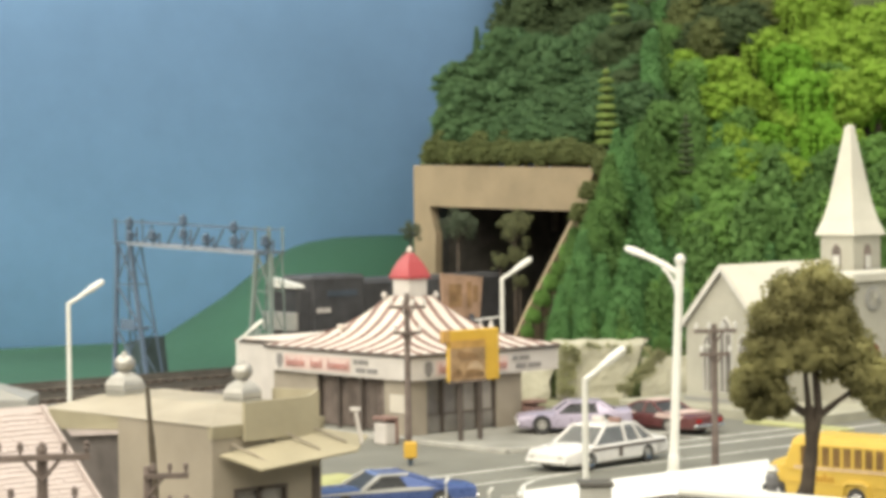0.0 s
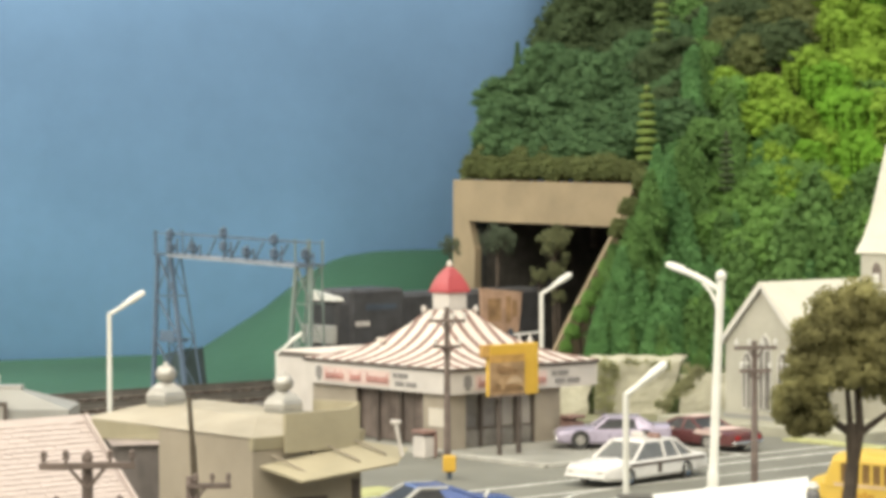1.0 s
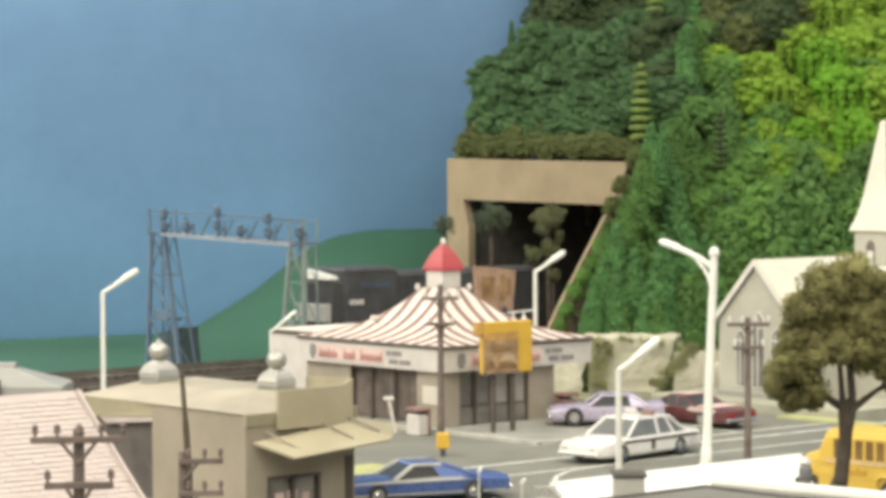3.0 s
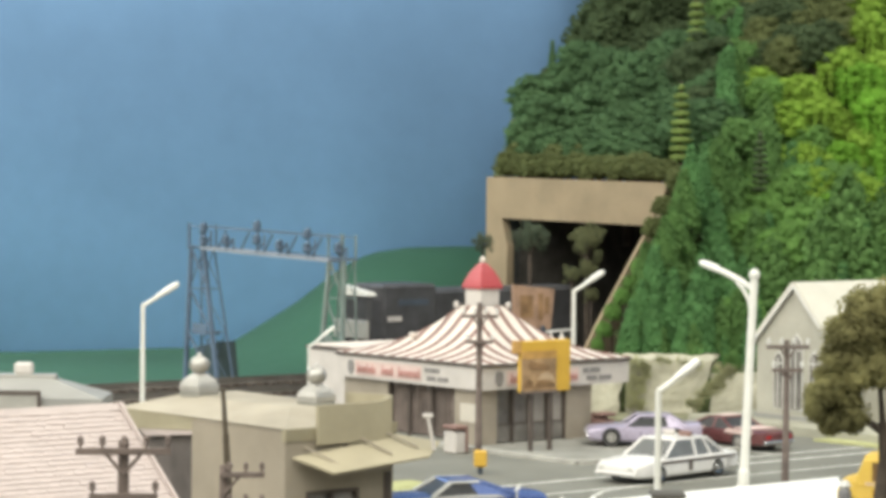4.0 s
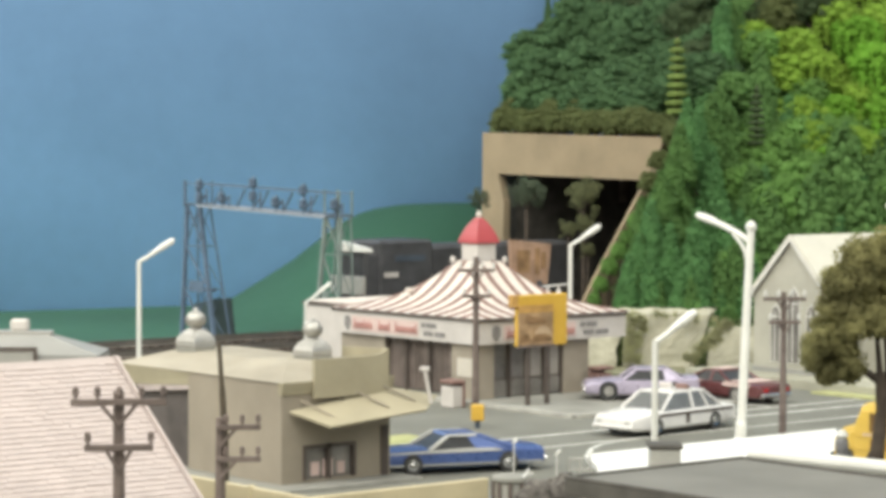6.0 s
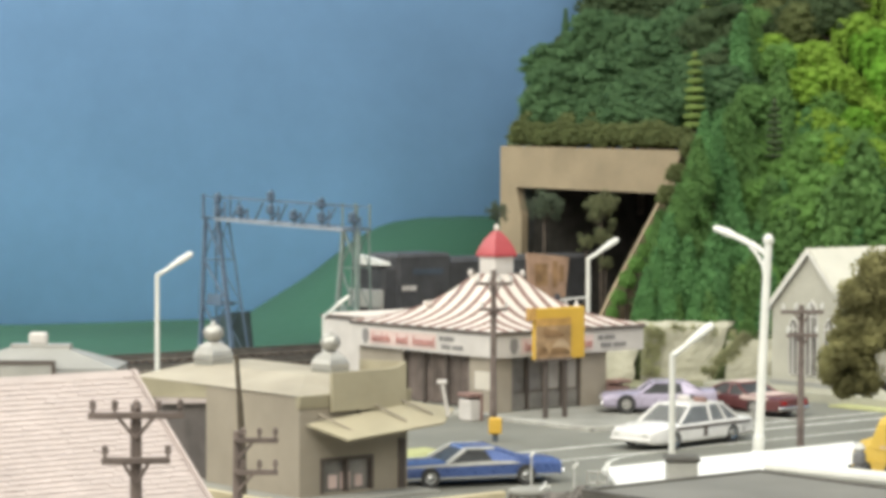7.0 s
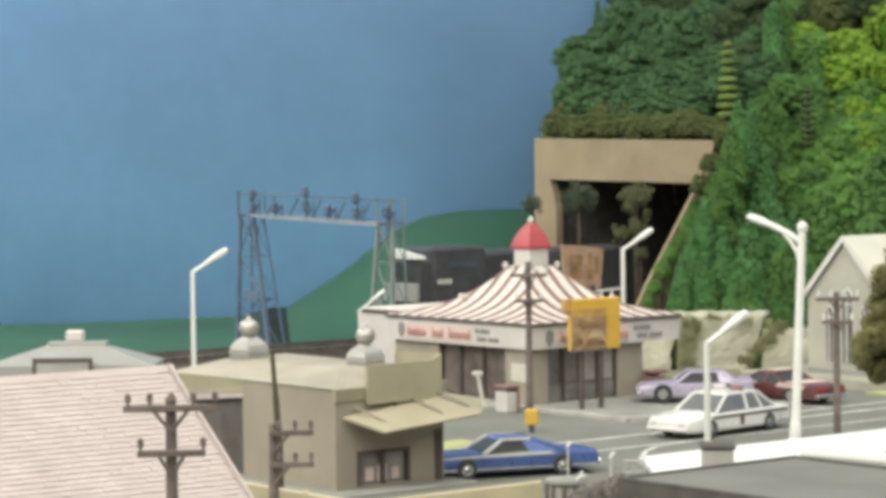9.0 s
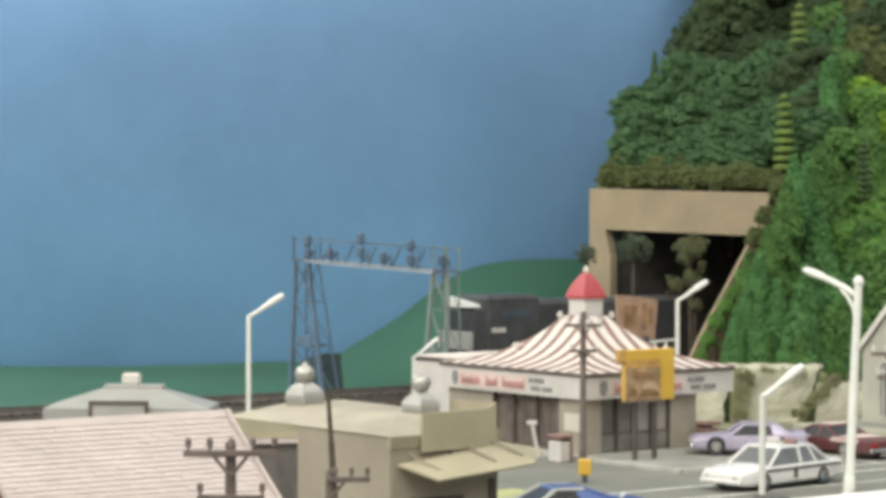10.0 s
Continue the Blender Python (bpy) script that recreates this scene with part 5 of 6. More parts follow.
# ---- signal gantry ----
def gantry():
    g = thing("signal_gantry", 775, 1077, 0, 0, label="grey lattice steel signal bridge over the tracks", category="signal bridge")

    def tower(feet, tops, zt, steel):
        t = thing("tower", 0, 0, 0)
        t.parent = g
        at = lambda i, z, sx: (sx * (5.5 - 2.2 * z / zt), feet[i] + (tops[i] - feet[i]) * z / zt, z)
        for sx in (-1, 1):
            for i in (0, 1):
                bm = mesh()
                rod(bm, at(i, 0, sx), at(i, zt, sx), 1.5 if sx < 0 else 0.6, 1.3 if sx < 0 else 0.5, 4)
                part("leg", bm, steel, t)
            levels = [0, 33, 56, zt]
            for k, (z0, z1) in enumerate(zip(levels, levels[1:])):
                bm = mesh()
                rod(bm, at(1, z0, sx), at(0, z1, sx), 0.65 if sx < 0 else 0.3, n=4)
                if k != 1:
                    rod(bm, at(0, z0, sx), at(1, z1, sx), 0.4 if sx < 0 else 0.3, n=4)
                rod(bm, at(0, z1, sx), at(1, z1, sx), 0.5, n=4)
                part("bracing", bm, steel, t)
        bm = mesh()
        box(bm, -5.0, 4.0, min(feet) * 0.6 + max(feet) * 0.4, max(feet) - 6, 31.5, 33)
        box(bm, -5.0, -4.4, min(feet) * 0.6 + max(feet) * 0.4, max(feet) - 6, 33, 37.5)
        part("landing", bm, steel, t, "small railed landing")

    drop = lambda y: 0.024 * (y + 8)
    tower((70, 38), (68, 56), 78, "grey_steel")
    # right tower: haze and light put into a paler steel colour
    tower((-49, -69), (-56, -68), 75, "hazy_steel")
    for x in (-4, 4):
        for z, r in ((77.0, 0.7), (88.0, 0.45)):
            bm = mesh()
            rod(bm, (x, -69, z + drop(-69)), (x, 70, z + drop(70)), r, n=4)
            part("chord", bm, "grey_steel", g)
    bm = mesh()
    slab(bm, [(-5.5, -58, 77.0 + drop(-58)), (5.5, -58, 77.0 + drop(-58)), (5.5, 56, 77.4 + drop(56)), (-5.5, 56, 77.4 + drop(56))], 1.8)
    part("walkway", bm, "pale_steel", g, "pale walkway deck")
    for y in (69, 55, -56, -68):
        for x in (-4, 4):
            bm = mesh()
            rod(bm, (x, y, 75.5 + drop(y)), (x, y, 89.5 + drop(y)), 0.9 if y > 60 else 0.5, n=4)
            part("end_post", bm, "grey_steel" if y > 0 else "hazy_steel", g)
    for i in range(5):
        y = -52 + i * 21
        bm = mesh()
        rod(bm, (-4, y + 10, 77 + drop(y)), (-4, y + 2, 87 + drop(y)), 0.55, n=4)
        part("lattice", bm, "grey_steel", g)
    for y, h in ((53, 92), (32, 86), (4, 95), (-16, 86), (-40, 93), (-66, 87)):
        bm = mesh()
        d = drop(y) - 1
        rod(bm, (-5, y, 77 + d), (-5, y, h + d), 0.7, n=6)
        rod(bm, (-5, y, 79 + d), (-5, y - 6, 84 + d), 0.6, n=5)
        rod(bm, (-5, y - 6, 77 + d), (-5, y - 6, (87 if h > 90 else 84) + d), 0.6, n=5)
        for dz in (0, 7.0) if h > 90 else (0,):
            turned(bm, -5.6, y, [(0.9, h - 6 - dz + d), (2.2, h - 5 - dz + d), (2.2, h - 2.0 - dz + d), (0.8, h - 1 - dz + d)], 8)
            rod(bm, (-7.0, y, h - 1.6 - dz + d), (-7.0, y - 4, h - 1.2 - dz + d), 0.9, 0.7, 6)
        part("signal_head", bm, "grey_steel", g, "grey signal head")
    # block added for a dark patch behind the tower base
    bm = mesh()
    rings(bm, [[(9, 60, 0), (24, 60, 0), (24, 86, 0), (9, 86, 0)], [(10, 62, 27), (22, 62, 27), (22, 82, 23), (10, 82, 23)]])
    part("base_hut", bm, "block_green", g, "dark block standing in for a dark patch at the tower base")
    return g


gantry()


# ---- locomotive ----
def locomotive():
    l = thing("locomotive", 805, 1043, 10.5, label="black model locomotive with white number and pale nose", category="locomotive")
    bm = mesh()
    box(bm, -2, 150, -13, 13, 8, 14, 0.6)
    part("frame", bm, "black", l)
    bm = mesh()
    box(bm, 42, 148, -10.5, 10.5, 14, 48, 2.2)
    part("hood", bm, "black", l)
    bm = mesh()
    box(bm, 8, 44, -14, 14, 14, 51, 1.6)
    part("cab", bm, "black", l)
    bm = mesh()
    box(bm, 18, 38, -14.3, -13.9, 40, 43)
    part("cab_window", bm, "dark_steel", l)
    bm = mesh()
    box(bm, 0, 14.5, -12, 12, 14, 45, 1.8)
    part("nose", bm, "black", l)
    bm = mesh()
    box(bm, -2.6, -0.2, -13, 15, 23, 32.5, 0.4)
    part("grille", bm, "silver", l, "pale grey front grille")
    bm = mesh()
    rings(bm, [[(-1.4, -12, 45.2), (5, -12, 45.2), (5, 11, 45.2), (-1.4, 11, 45.2)], [(-1, -11.4, 46.8), (4.6, -11.4, 46.8), (4.6, 10.4, 50.2), (-1, 10.4, 50.2)]])
    part("roof_hatch", bm, "post_white", l, "white roof hatch")
    bm = mesh()
    for i in range(4):
        box(bm, 11 + i * 2.4, 12.7 + i * 2.4, -14.3, -13.9, 31.8, 34.4)
    part("number", bm, "white", l, "white number bars")
    for x in (22, 40, 110, 128):
        for s in (-1, 1):
            bm = mesh()
            rings(bm, [[(x + 5.6 * math.cos(2 * math.pi * i / 16), s * t, 5.8 + 5.6 * math.sin(2 * math.pi * i / 16)) for i in range(16)] for t in (7.2, 9.6)])
            bmesh.ops.recalc_face_normals(bm, faces=bm.faces)
            part("wheel", bm, "dark_steel", l)


locomotive()


# ---- rocks of the retaining wall ----
def boulder(x, y, z, sx, sy, sz, seed, label="pale grey angular retaining rock"):
    bm = mesh()
    bmesh.ops.create_icosphere(bm, subdivisions=3, radius=1)
    for v in bm.verts:
        n = noise.noise(v.co * 1.3 + Vector((seed * 7.1, 0, 0))) * 0.45 + noise.noise(v.co * 4 + Vector((0, seed, 0))) * 0.10
        p = v.co * (1 + n)
        q = Vector([max(-0.78, min(0.78, a)) for a in p])
        v.co = Vector((q.x * sx, q.y * sy, q.z * sz))
    return solid("boulder", bm, "rock", x, y, z, random.Random(seed).uniform(-30, 30), label=label, category="rock", group="retaining rocks")


def rock_slab(x, y, z, w, h, d, rz, lean, seed, shear=0.0):
    """A broad split face of rock, leaning back."""
    bm = mesh()
    bmesh.ops.create_grid(bm, x_segments=18, y_segments=14, size=1)
    for v in bm.verts:
        u, q = v.co.x, (v.co.y + 1) / 2
        edge = max(abs(u), abs(v.co.y))
        n = noise.noise((u * 2 + seed * 5, q * 3, 0)) * 1.6 + noise.noise((u * 7 + seed, q * 9, 1)) * 0.5
        back = 0 if edge < 0.93 else d
        v.co = Vector((u * w / 2 + q * shear * (u + 1) / 2 + 1.2 * noise.noise((q * 4, seed, 2)), n + q * lean + back, q * h * (1 + 0.10 * noise.noise((u * 2, seed, 5)))))
    return solid("rock_slab", bm, "rock", x, y, z, rz, label="pale buff rock slab of the retaining face", category="rock", group="retaining rocks")


bm = mesh()
loops = []
for i in range(15):
    k = i / 14
    c = Vector((876 + 84 * k, 919 - 76 * k, 0))
    top = 24 - 4 * k + 3 * noise.noise((k * 6, 3, 1))
    nrm = Vector((0.67, 0.74, 0))
    loops.append([c - nrm * 1, c + nrm * (2 + 1.5 * noise.noise((k * 9, 1, 2))) + Vector((0, 0, top * 0.5)), c + nrm * 6 + Vector((0, 0, top)), c + nrm * 22 + Vector((0, 0, top + 3)), c + nrm * 22])
rings(bm, loops)
bmesh.ops.recalc_face_normals(bm, faces=bm.faces)
solid("moss_bank", bm, "moss", label="mossy green bank between the retaining rocks", category="bank", smooth=True)
rock_slab(865, 923, -1, 24, 27, 12, -42, 6, 6, 3)
rock_slab(888, 902, -1, 36, 30, 14, -42, 6, 1, 13)
rock_slab(917, 876, -1, 30, 23, 12, -44, 8, 2, 13)
rock_slab(942, 858, -1, 30, 26, 12, -36, 7, 3, 4)
for i in range(6):
    boulder(892 + 9 * i, 902 - 9 * i, -1 + (i % 2), 4.0 + i % 3, 3.6, 2.8 + (i % 2), i + 1)

def ivy(p, q, n, seed):
    rng = random.Random(seed)
    p, q = Vector(p), Vector(q)
    bm = mesh()
    for i in range(n):
        c = p.lerp(q, (i + 0.5) / n) + Vector((0.69, -0.72, 0)) * rng.uniform(-5, 5) + Vector((-0.72, -0.69, 0)) * rng.uniform(-0.5, 1.5) + Vector((0, 0, rng.uniform(-2, 2)))
        for _ in range(70):
            d = Vector((rng.gauss(0, 1), rng.gauss(0, 1), rng.gauss(0, 1))) * 0.95
            u = Vector((rng.uniform(-1, 1), rng.uniform(-1, 1), rng.uniform(-1, 1))) * 0.5
            w = u.orthogonal().normalized() * 0.4
            bm.faces.new([bm.verts.new(c + d + k) for k in (-u, -w, u, w)])
    solid("ivy", bm, "leaf_ivy", label="olive-green moss trailing over the retaining rocks", category="plant", group="moss on the rocks")


ivy((909, 872, 25), (886, 876, 6), 56, 3)
ivy((882, 910, 27), (875, 904, 4), 46, 4)
ivy((878, 908, 26), (905, 884, 26), 20, 5)


# clutter behind the flat roof: lamp posts, rails and a dark tank
def bollard(x, y, h, rz):
    b = thing("path_lamp", x, y, 0, rz, label="thin pale path lamp with a tilted white head", category="lamp", group="path lamps")
    bm = mesh()
    rod(bm, (0, 0, 0), (0, 0, h), 0.36, 0.3, 6)
    part("post", bm, "church_trim", b)
    bm = mesh()
    pipe(bm, [(-0.4, 0, h - 0.4), (0.4, 0, h + 0.5), (1.5, 0, h + 1.2)], 0.5, 6)
    part("head", bm, "post_white", b, "white tilted head")


for x, y, h, rz in ((599, 641, 5.5, 20), (578, 635, 7.5, 0), (563, 640, 12, 10)):
    bollard(x, y, h, rz)
rl = thing("railing", 572, 622, 0, -30, label="low grey railing beside the pavement", category="railing")
for x in (0, 3.5, 7):
    bm = mesh()
    rod(bm, (x, 0, 0), (x, 0, 8), 0.3, n=6)
    part("rail_post", bm, "silver", rl)
for z in (4, 7.6):
    bm = mesh()
    rod(bm, (0, 0, z), (7, 0, z), 0.28, n=6)
    part("rail_bar", bm, "silver", rl)
bm = mesh()
bmesh.ops.create_icosphere(bm, subdivisions=4, radius=1)
for v in bm.verts:
    d = v.co.copy()
    k = 1 + 0.24 * noise.noise(d * 2.6 + Vector((480, 0, 0))) + 0.12 * noise.noise(d * 8)
    v.co = Vector((d.x * 13.5, d.y * 8.5, max(-0.02, d.z) * 19.5)) * k
solid("rubble", bm, "ballast", 481.5, 530, 0.4, -30, label="dark heap of ballast rubble", category="rubble")
wt = thing("concrete_trough", 503, 572.5, 0, -30, label="pale round concrete trough with a grey lid", category="trough")
bm = mesh()
turned(bm, 0, 0, [(5.4, 0), (5.6, 11.0), (6.2, 11.4)], 20)
part("body", bm, "kerb", wt)
bm = mesh()
turned(bm, 0, 0, [(6.3, 11.3), (6.6, 11.7), (6.5, 12.5), (6.0, 12.9), (0.2, 13.2)], 20)
part("lid", bm, "concrete", wt, "grey-green lid")
# dark rods put the shade of gaps between the posts into colour
for a in range(0, 360, 36):
    bm = mesh()
    rod(bm, (5.7 * math.cos(radians(a)), 5.7 * math.sin(radians(a)), 0), (5.9 * math.cos(radians(a)), 5.9 * math.sin(radians(a)), 11.2), 0.7, n=6)
    part("rib", bm, "curtain", wt, "dark strip for a shaded gap")
# white stick added to stand in for a highlight on the trough
tw = thing("fallen_branch", 502, 566.5, 12.6, 10, label="short white stick added for a bright stroke on the trough", category="branch")
for p, q in (((0, 0, 0.2), (4.4, 1.4, 2.4)), ((2, 0.6, 1.0), (3.4, -1.2, 1.6))):
    bm = mesh()
    rod(bm, p, q, 0.55, 0.3, 6)
    part("twig", bm, "insulator", tw)
pv = thing("standpipe", 562, 494, 0, 0, label="grey standpipe with a capped top", category="pipe")
bm = mesh()
turned(bm, 0, 0, [(1.65, 0), (1.65, 23.2), (2.0, 23.8), (2.0, 26.2), (1.4, 27.2)], 12)
part("pipe", bm, "pipe_grey", pv)
bm = mesh()
turned(bm, 0, 0, [(1.2, 27.0), (2.0, 28.0), (1.0, 29.6)], 10)
part("cap", bm, "insulator", pv)
wp = thing("white_pipe", 535, 490, 0, 0, label="white horizontal pipe on short posts behind the flat roof", category="pipe")
bm = mesh()
rod(bm, (-3, 12, 24.2), (7, -60, 24.2), 2.0, n=10)
part("pipe", bm, "post_white", wp)
for k in (0.1, 0.5, 0.9):
    bm = mesh()
    rod(bm, (-3 + 10 * k, 12 - 72 * k, 0), (-3 + 10 * k, 12 - 72 * k, 22.4), 0.6, n=6)
    part("post", bm, "pipe_grey", wp)


# ---- trees ----
def clump(bm, c, r, rng, sub=2, squash=0.85):
    made = bmesh.ops.create_icosphere(bm, subdivisions=sub, radius=1)["verts"]
    off = Vector((rng.uniform(0, 90), rng.uniform(0, 90), 0))
    for v in made:
        k = 1 + 0.38 * noise.noise(v.co * 2.3 + off) + 0.22 * noise.noise(v.co * 6 + off)
        v.co = Vector(c) + Vector((v.co.x * r * k, v.co.y * r * k, v.co.z * r * k * squash))


def leaves(bm, c, r, n, size, rng, squash=0.85):
    for _ in range(n):
        d = Vector((rng.gauss(0, 1), rng.gauss(0, 1), rng.gauss(0, 1))).normalized()
        p = Vector(c) + Vector((d.x, d.y, d.z * squash)) * r * rng.uniform(0.82, 1.2)
        u = d.orthogonal().normalized() * size * rng.uniform(0.6, 1.3)
        w = d.cross(u).normalized() * size * rng.uniform(0.6, 1.3)
        u = u + d * size * rng.uniform(-0.7, 0.7)
        a = rng.uniform(0, 6.28)
        u, w = u * math.cos(a) + w * math.sin(a), w * math.cos(a) - u * math.sin(a)
        bm.faces.new([bm.verts.new(q) for q in (p - u, p - w * 0.6, p + u, p + w * 0.6)])


def spread(n, lo=-0.75, hi=1.0):
    """Even directions over a ball, between two heights."""
    for i in range(n):
        z = lo + (hi - lo) * (i + 0.5) / n
        a = i * 2.39996
        q = math.sqrt(max(0.0, 1 - z * z))
        yield q * math.cos(a), q * math.sin(a), z


def stem(bm, depth, lean, top):
    rod(bm, (0, 0, -depth), (lean, 0, 2), 1.3, 1.1, 7)
    rod(bm, (lean, 0, 1), (lean * 1.5, 0.5, top), 1.1, 0.4, 7)
    for i in range(5):
        a = i * 1.3
        rod(bm, (lean, 0, 3 + i * 2), (lean + 6 * math.cos(a), 6 * math.sin(a), 10 + i * 2), 0.6, 0.25, 5)


def round_tree(name, mat, seed, label, category="tree", r=10.0, lobes=44, leaf=0.86, lean=0.0, root=14.0, squash=0.62, airy=False):
    """Unit tree: crown about 2r wide, its centre 14 above the base, of flat overlapping sprays."""
    rng = random.Random(seed)
    t = thing(name, 0, 0, 0, 0, label=label, category=category, group="hillside trees")
    bm = mesh()
    stem(bm, root, lean, 17)
    part("trunk", bm, "trunk", t)
    bm = mesh()
    if not airy:
        clump(bm, (lean, 0, 14), r * 0.74, rng)
    for dx, dy, dz in spread(lobes):
        k = r * rng.uniform(0.25, 1.1) if airy else r * rng.uniform(0.60, 0.86)
        c = (lean + dx * k, dy * k, 14 + dz * k * 1.1)
        q = r * rng.uniform(0.20, 0.36)
        clump(bm, c, q * (0.3 if airy else 0.78), rng, 1, squash)
        leaves(bm, c, q * 1.05, 64 if airy else 86, leaf * 0.82, rng, squash)
    part("crown", bm, mat, t, smooth=True)
    return t


def weeping_tree(name, mat, seed, label, r=10.0):
    """A dome of leaves with hanging strands round it."""
    rng = random.Random(seed)
    t = thing(name, 0, 0, 0, 0, label=label, category="tree", group="hillside trees")
    bm = mesh()
    stem(bm, 14, 0.0, 18)
    part("trunk", bm, "trunk", t)
    bm = mesh()
    clump(bm, (0, 0, 15), r * 0.5, rng)
    for dx, dy, dz in spread(26, 0.1, 1.0):
        k = r * rng.uniform(0.72, 0.9)
        c = (dx * k, dy * k, 13 + dz * k)
        q = r * rng.uniform(0.2, 0.3)
        clump(bm, c, q * 0.85, rng, 1, 0.7)
        leaves(bm, c, q * 1.08, 70, 0.6, rng, 0.7)
    for i in range(30):
        a, k = i * 2.39996, r * rng.uniform(0.5, 0.98)
        n, z = rng.randrange(4, 8), 14.0
        for j in range(n):
            c = (k * math.cos(a) + rng.uniform(-0.3, 0.3), k * math.sin(a) + rng.uniform(-0.3, 0.3), z)
            q = r * 0.13 * (1 - 0.07 * j)
            clump(bm, c, q * 0.8, rng, 1, 1.3)
            leaves(bm, c, q * 1.1, 26, 0.5, rng, 1.4)
            z -= q * 1.7
    part("crown", bm, mat, t, smooth=True)
    return t


def conifer(name, mat, seed, label, h=27.0, r=11.0, root=22.0):
    """A close cone of drooping sprays."""
    rng = random.Random(seed)
    t = thing(name, 0, 0, 0, 0, label=label, category="conifer", group="hillside trees")
    bm = mesh()
    rod(bm, (0, 0, -root), (0, 0, h * 0.9), 1.0, 0.3, 6)
    part("trunk", bm, "trunk", t)
    bm = mesh()
    turned(bm, 0, 0, [(r * 0.5, -1), (r * 0.74, h * 0.05), (r * 0.48, h * 0.5), (0.3, h * 0.94)], 12)
    for i in range(84):
        k = ((i + 0.5) / 84) ** 0.5
        z = h * (1 - k ** 1.25) + rng.uniform(-1, 1)
        a = i * 2.39996
        rad = r * k * rng.uniform(0.66, 0.88)
        q = 0.9 + r * 0.16 * k + rng.uniform(0, 0.6)
        c = (rad * math.cos(a), rad * math.sin(a), z)
        clump(bm, c, q * 0.66, rng, 1, 1.25)
        leaves(bm, c, q * 1.05, 35, 0.76, rng, 1.4)
    part("crown", bm, mat, t, smooth=True)
    return t


def ring_tree(name, mat, seed, label, h=34.0, r=5.0):
    """A mast with separate plate-like layers of needles."""
    rng = random.Random(seed)
    t = thing(name, 0, 0, 0, 0, label=label, category="conifer", group="layered trees")
    bm = mesh()
    rod(bm, (0, 0, -20), (0, 0, h), 1.5, 0.5, 7)
    part("trunk", bm, "trunk", t)
    n = 9
    for k in range(n):
        z = h * (k + 0.3) / n
        rad = r * (1 - 0.45 * k / n) if k < n - 1 else r * 0.3
        bm = mesh()
        loops = []
        for f, dz in ((0.3, -1.1), (0.8, -1.3), (1.0, -0.3), (0.9, 0.8), (0.35, 1.5)):
            loops.append([(rad * f * (1 + 0.3 * noise.noise((i * 0.9, k * 3.1, seed))) * math.cos(6.2832 * i / 18), rad * f * (1 + 0.3 * noise.noise((i * 0.9, k * 3.1, seed))) * math.sin(6.2832 * i / 18), z + dz + 0.35 * noise.noise((i * 0.7, k * 2.0, 4))) for i in range(18)])
        rings(bm, loops)
        leaves(bm, (0, 0, z + 0.1), rad * 0.97, 130, 0.55, rng, 0.3)
        part("branch_layer", bm, mat, t, smooth=True)
    return t


def plant(src, x, y, z, s, rz, sz=None):
    m = Matrix.LocRotScale(Vector((x, y, z)) * MM, Euler((0, 0, radians(rz))), Vector((s, s, sz or s)))
    return copy_thing(src, m)


KINDS = {
    "dark": [round_tree("broadleaf_tree", "leaf_dark", 11, "dark green bushy tree on the hillside"), round_tree("broadleaf_tree", "leaf_dark", 12, "dark green bushy tree on the hillside", squash=0.5)],
    "deep": [round_tree("broadleaf_tree", "leaf_deep", 13, "green tree on the hilltop, shade put into its deep colour"), round_tree("broadleaf_tree", "leaf_deep", 14, "green tree on the hilltop, shade put into its deep colour", squash=0.5)],
    "mid": [round_tree("broadleaf_tree", "leaf_mid", 15, "mid-green bushy tree on the slope"), round_tree("broadleaf_tree", "leaf_moss", 26, "olive-green bushy tree on the slope"), conifer("conifer", "leaf_mid", 16, "mid-green close conifer on the slope")],
    "con": [conifer("conifer", "leaf_mid", 17, "mid-green close conifer on the slope", r=8.2, h=30), conifer("conifer", "leaf_con", 18, "mid-green close conifer on the slope", r=6.6, h=28), conifer("conifer", "leaf_con", 34, "mid-green close conifer on the slope", r=7.4, h=31)],
    "lime": [round_tree("broadleaf_tree", "leaf_lime", 19, "yellow-green leafy tree on the hillside"), weeping_tree("weeping_tree", "leaf_lime", 20, "yellow-green weeping tree on the hillside")],
    "bright": [weeping_tree("weeping_tree", "leaf_bright", 21, "bright green weeping tree on the hillside"), weeping_tree("weeping_tree", "leaf_bright", 22, "bright green weeping tree on the hillside", r=9.0)],
    "ring": [ring_tree("layered_conifer", "leaf_ring", 23, "yellow-tipped conifer with stacked branch layers")],
    "dim_ring": [ring_tree("layered_conifer", "leaf_deep", 27, "dull green conifer with stacked branch layers")],
    "brown": [round_tree("bush", "leaf_brown", 24, "brown-green bush over the tunnel", "bush", lobes=30, root=9)],
    "slim": [conifer("conifer", "leaf_dark", 31, "thin dark conifer on the hill crest", h=34.0, r=4.5)],
    "edge": [round_tree("bush", "leaf_moss", 33, "olive-green bush along the tunnel wing wall", "bush", lobes=30, root=60)],
    "moss": [round_tree("broadleaf_tree", "leaf_moss", 28, "olive-green bushy tree on the slope")],
    "grey": [round_tree("broadleaf_tree", "leaf_grey", 25, "grey-green tree before the tunnel", lobes=24, root=80, squash=0.9, airy=True)],
    "pier": [round_tree("broadleaf_tree", "leaf_pier", 29, "dim grey-green tree before the tunnel", lobes=24, root=80, squash=0.9, airy=True)],
}


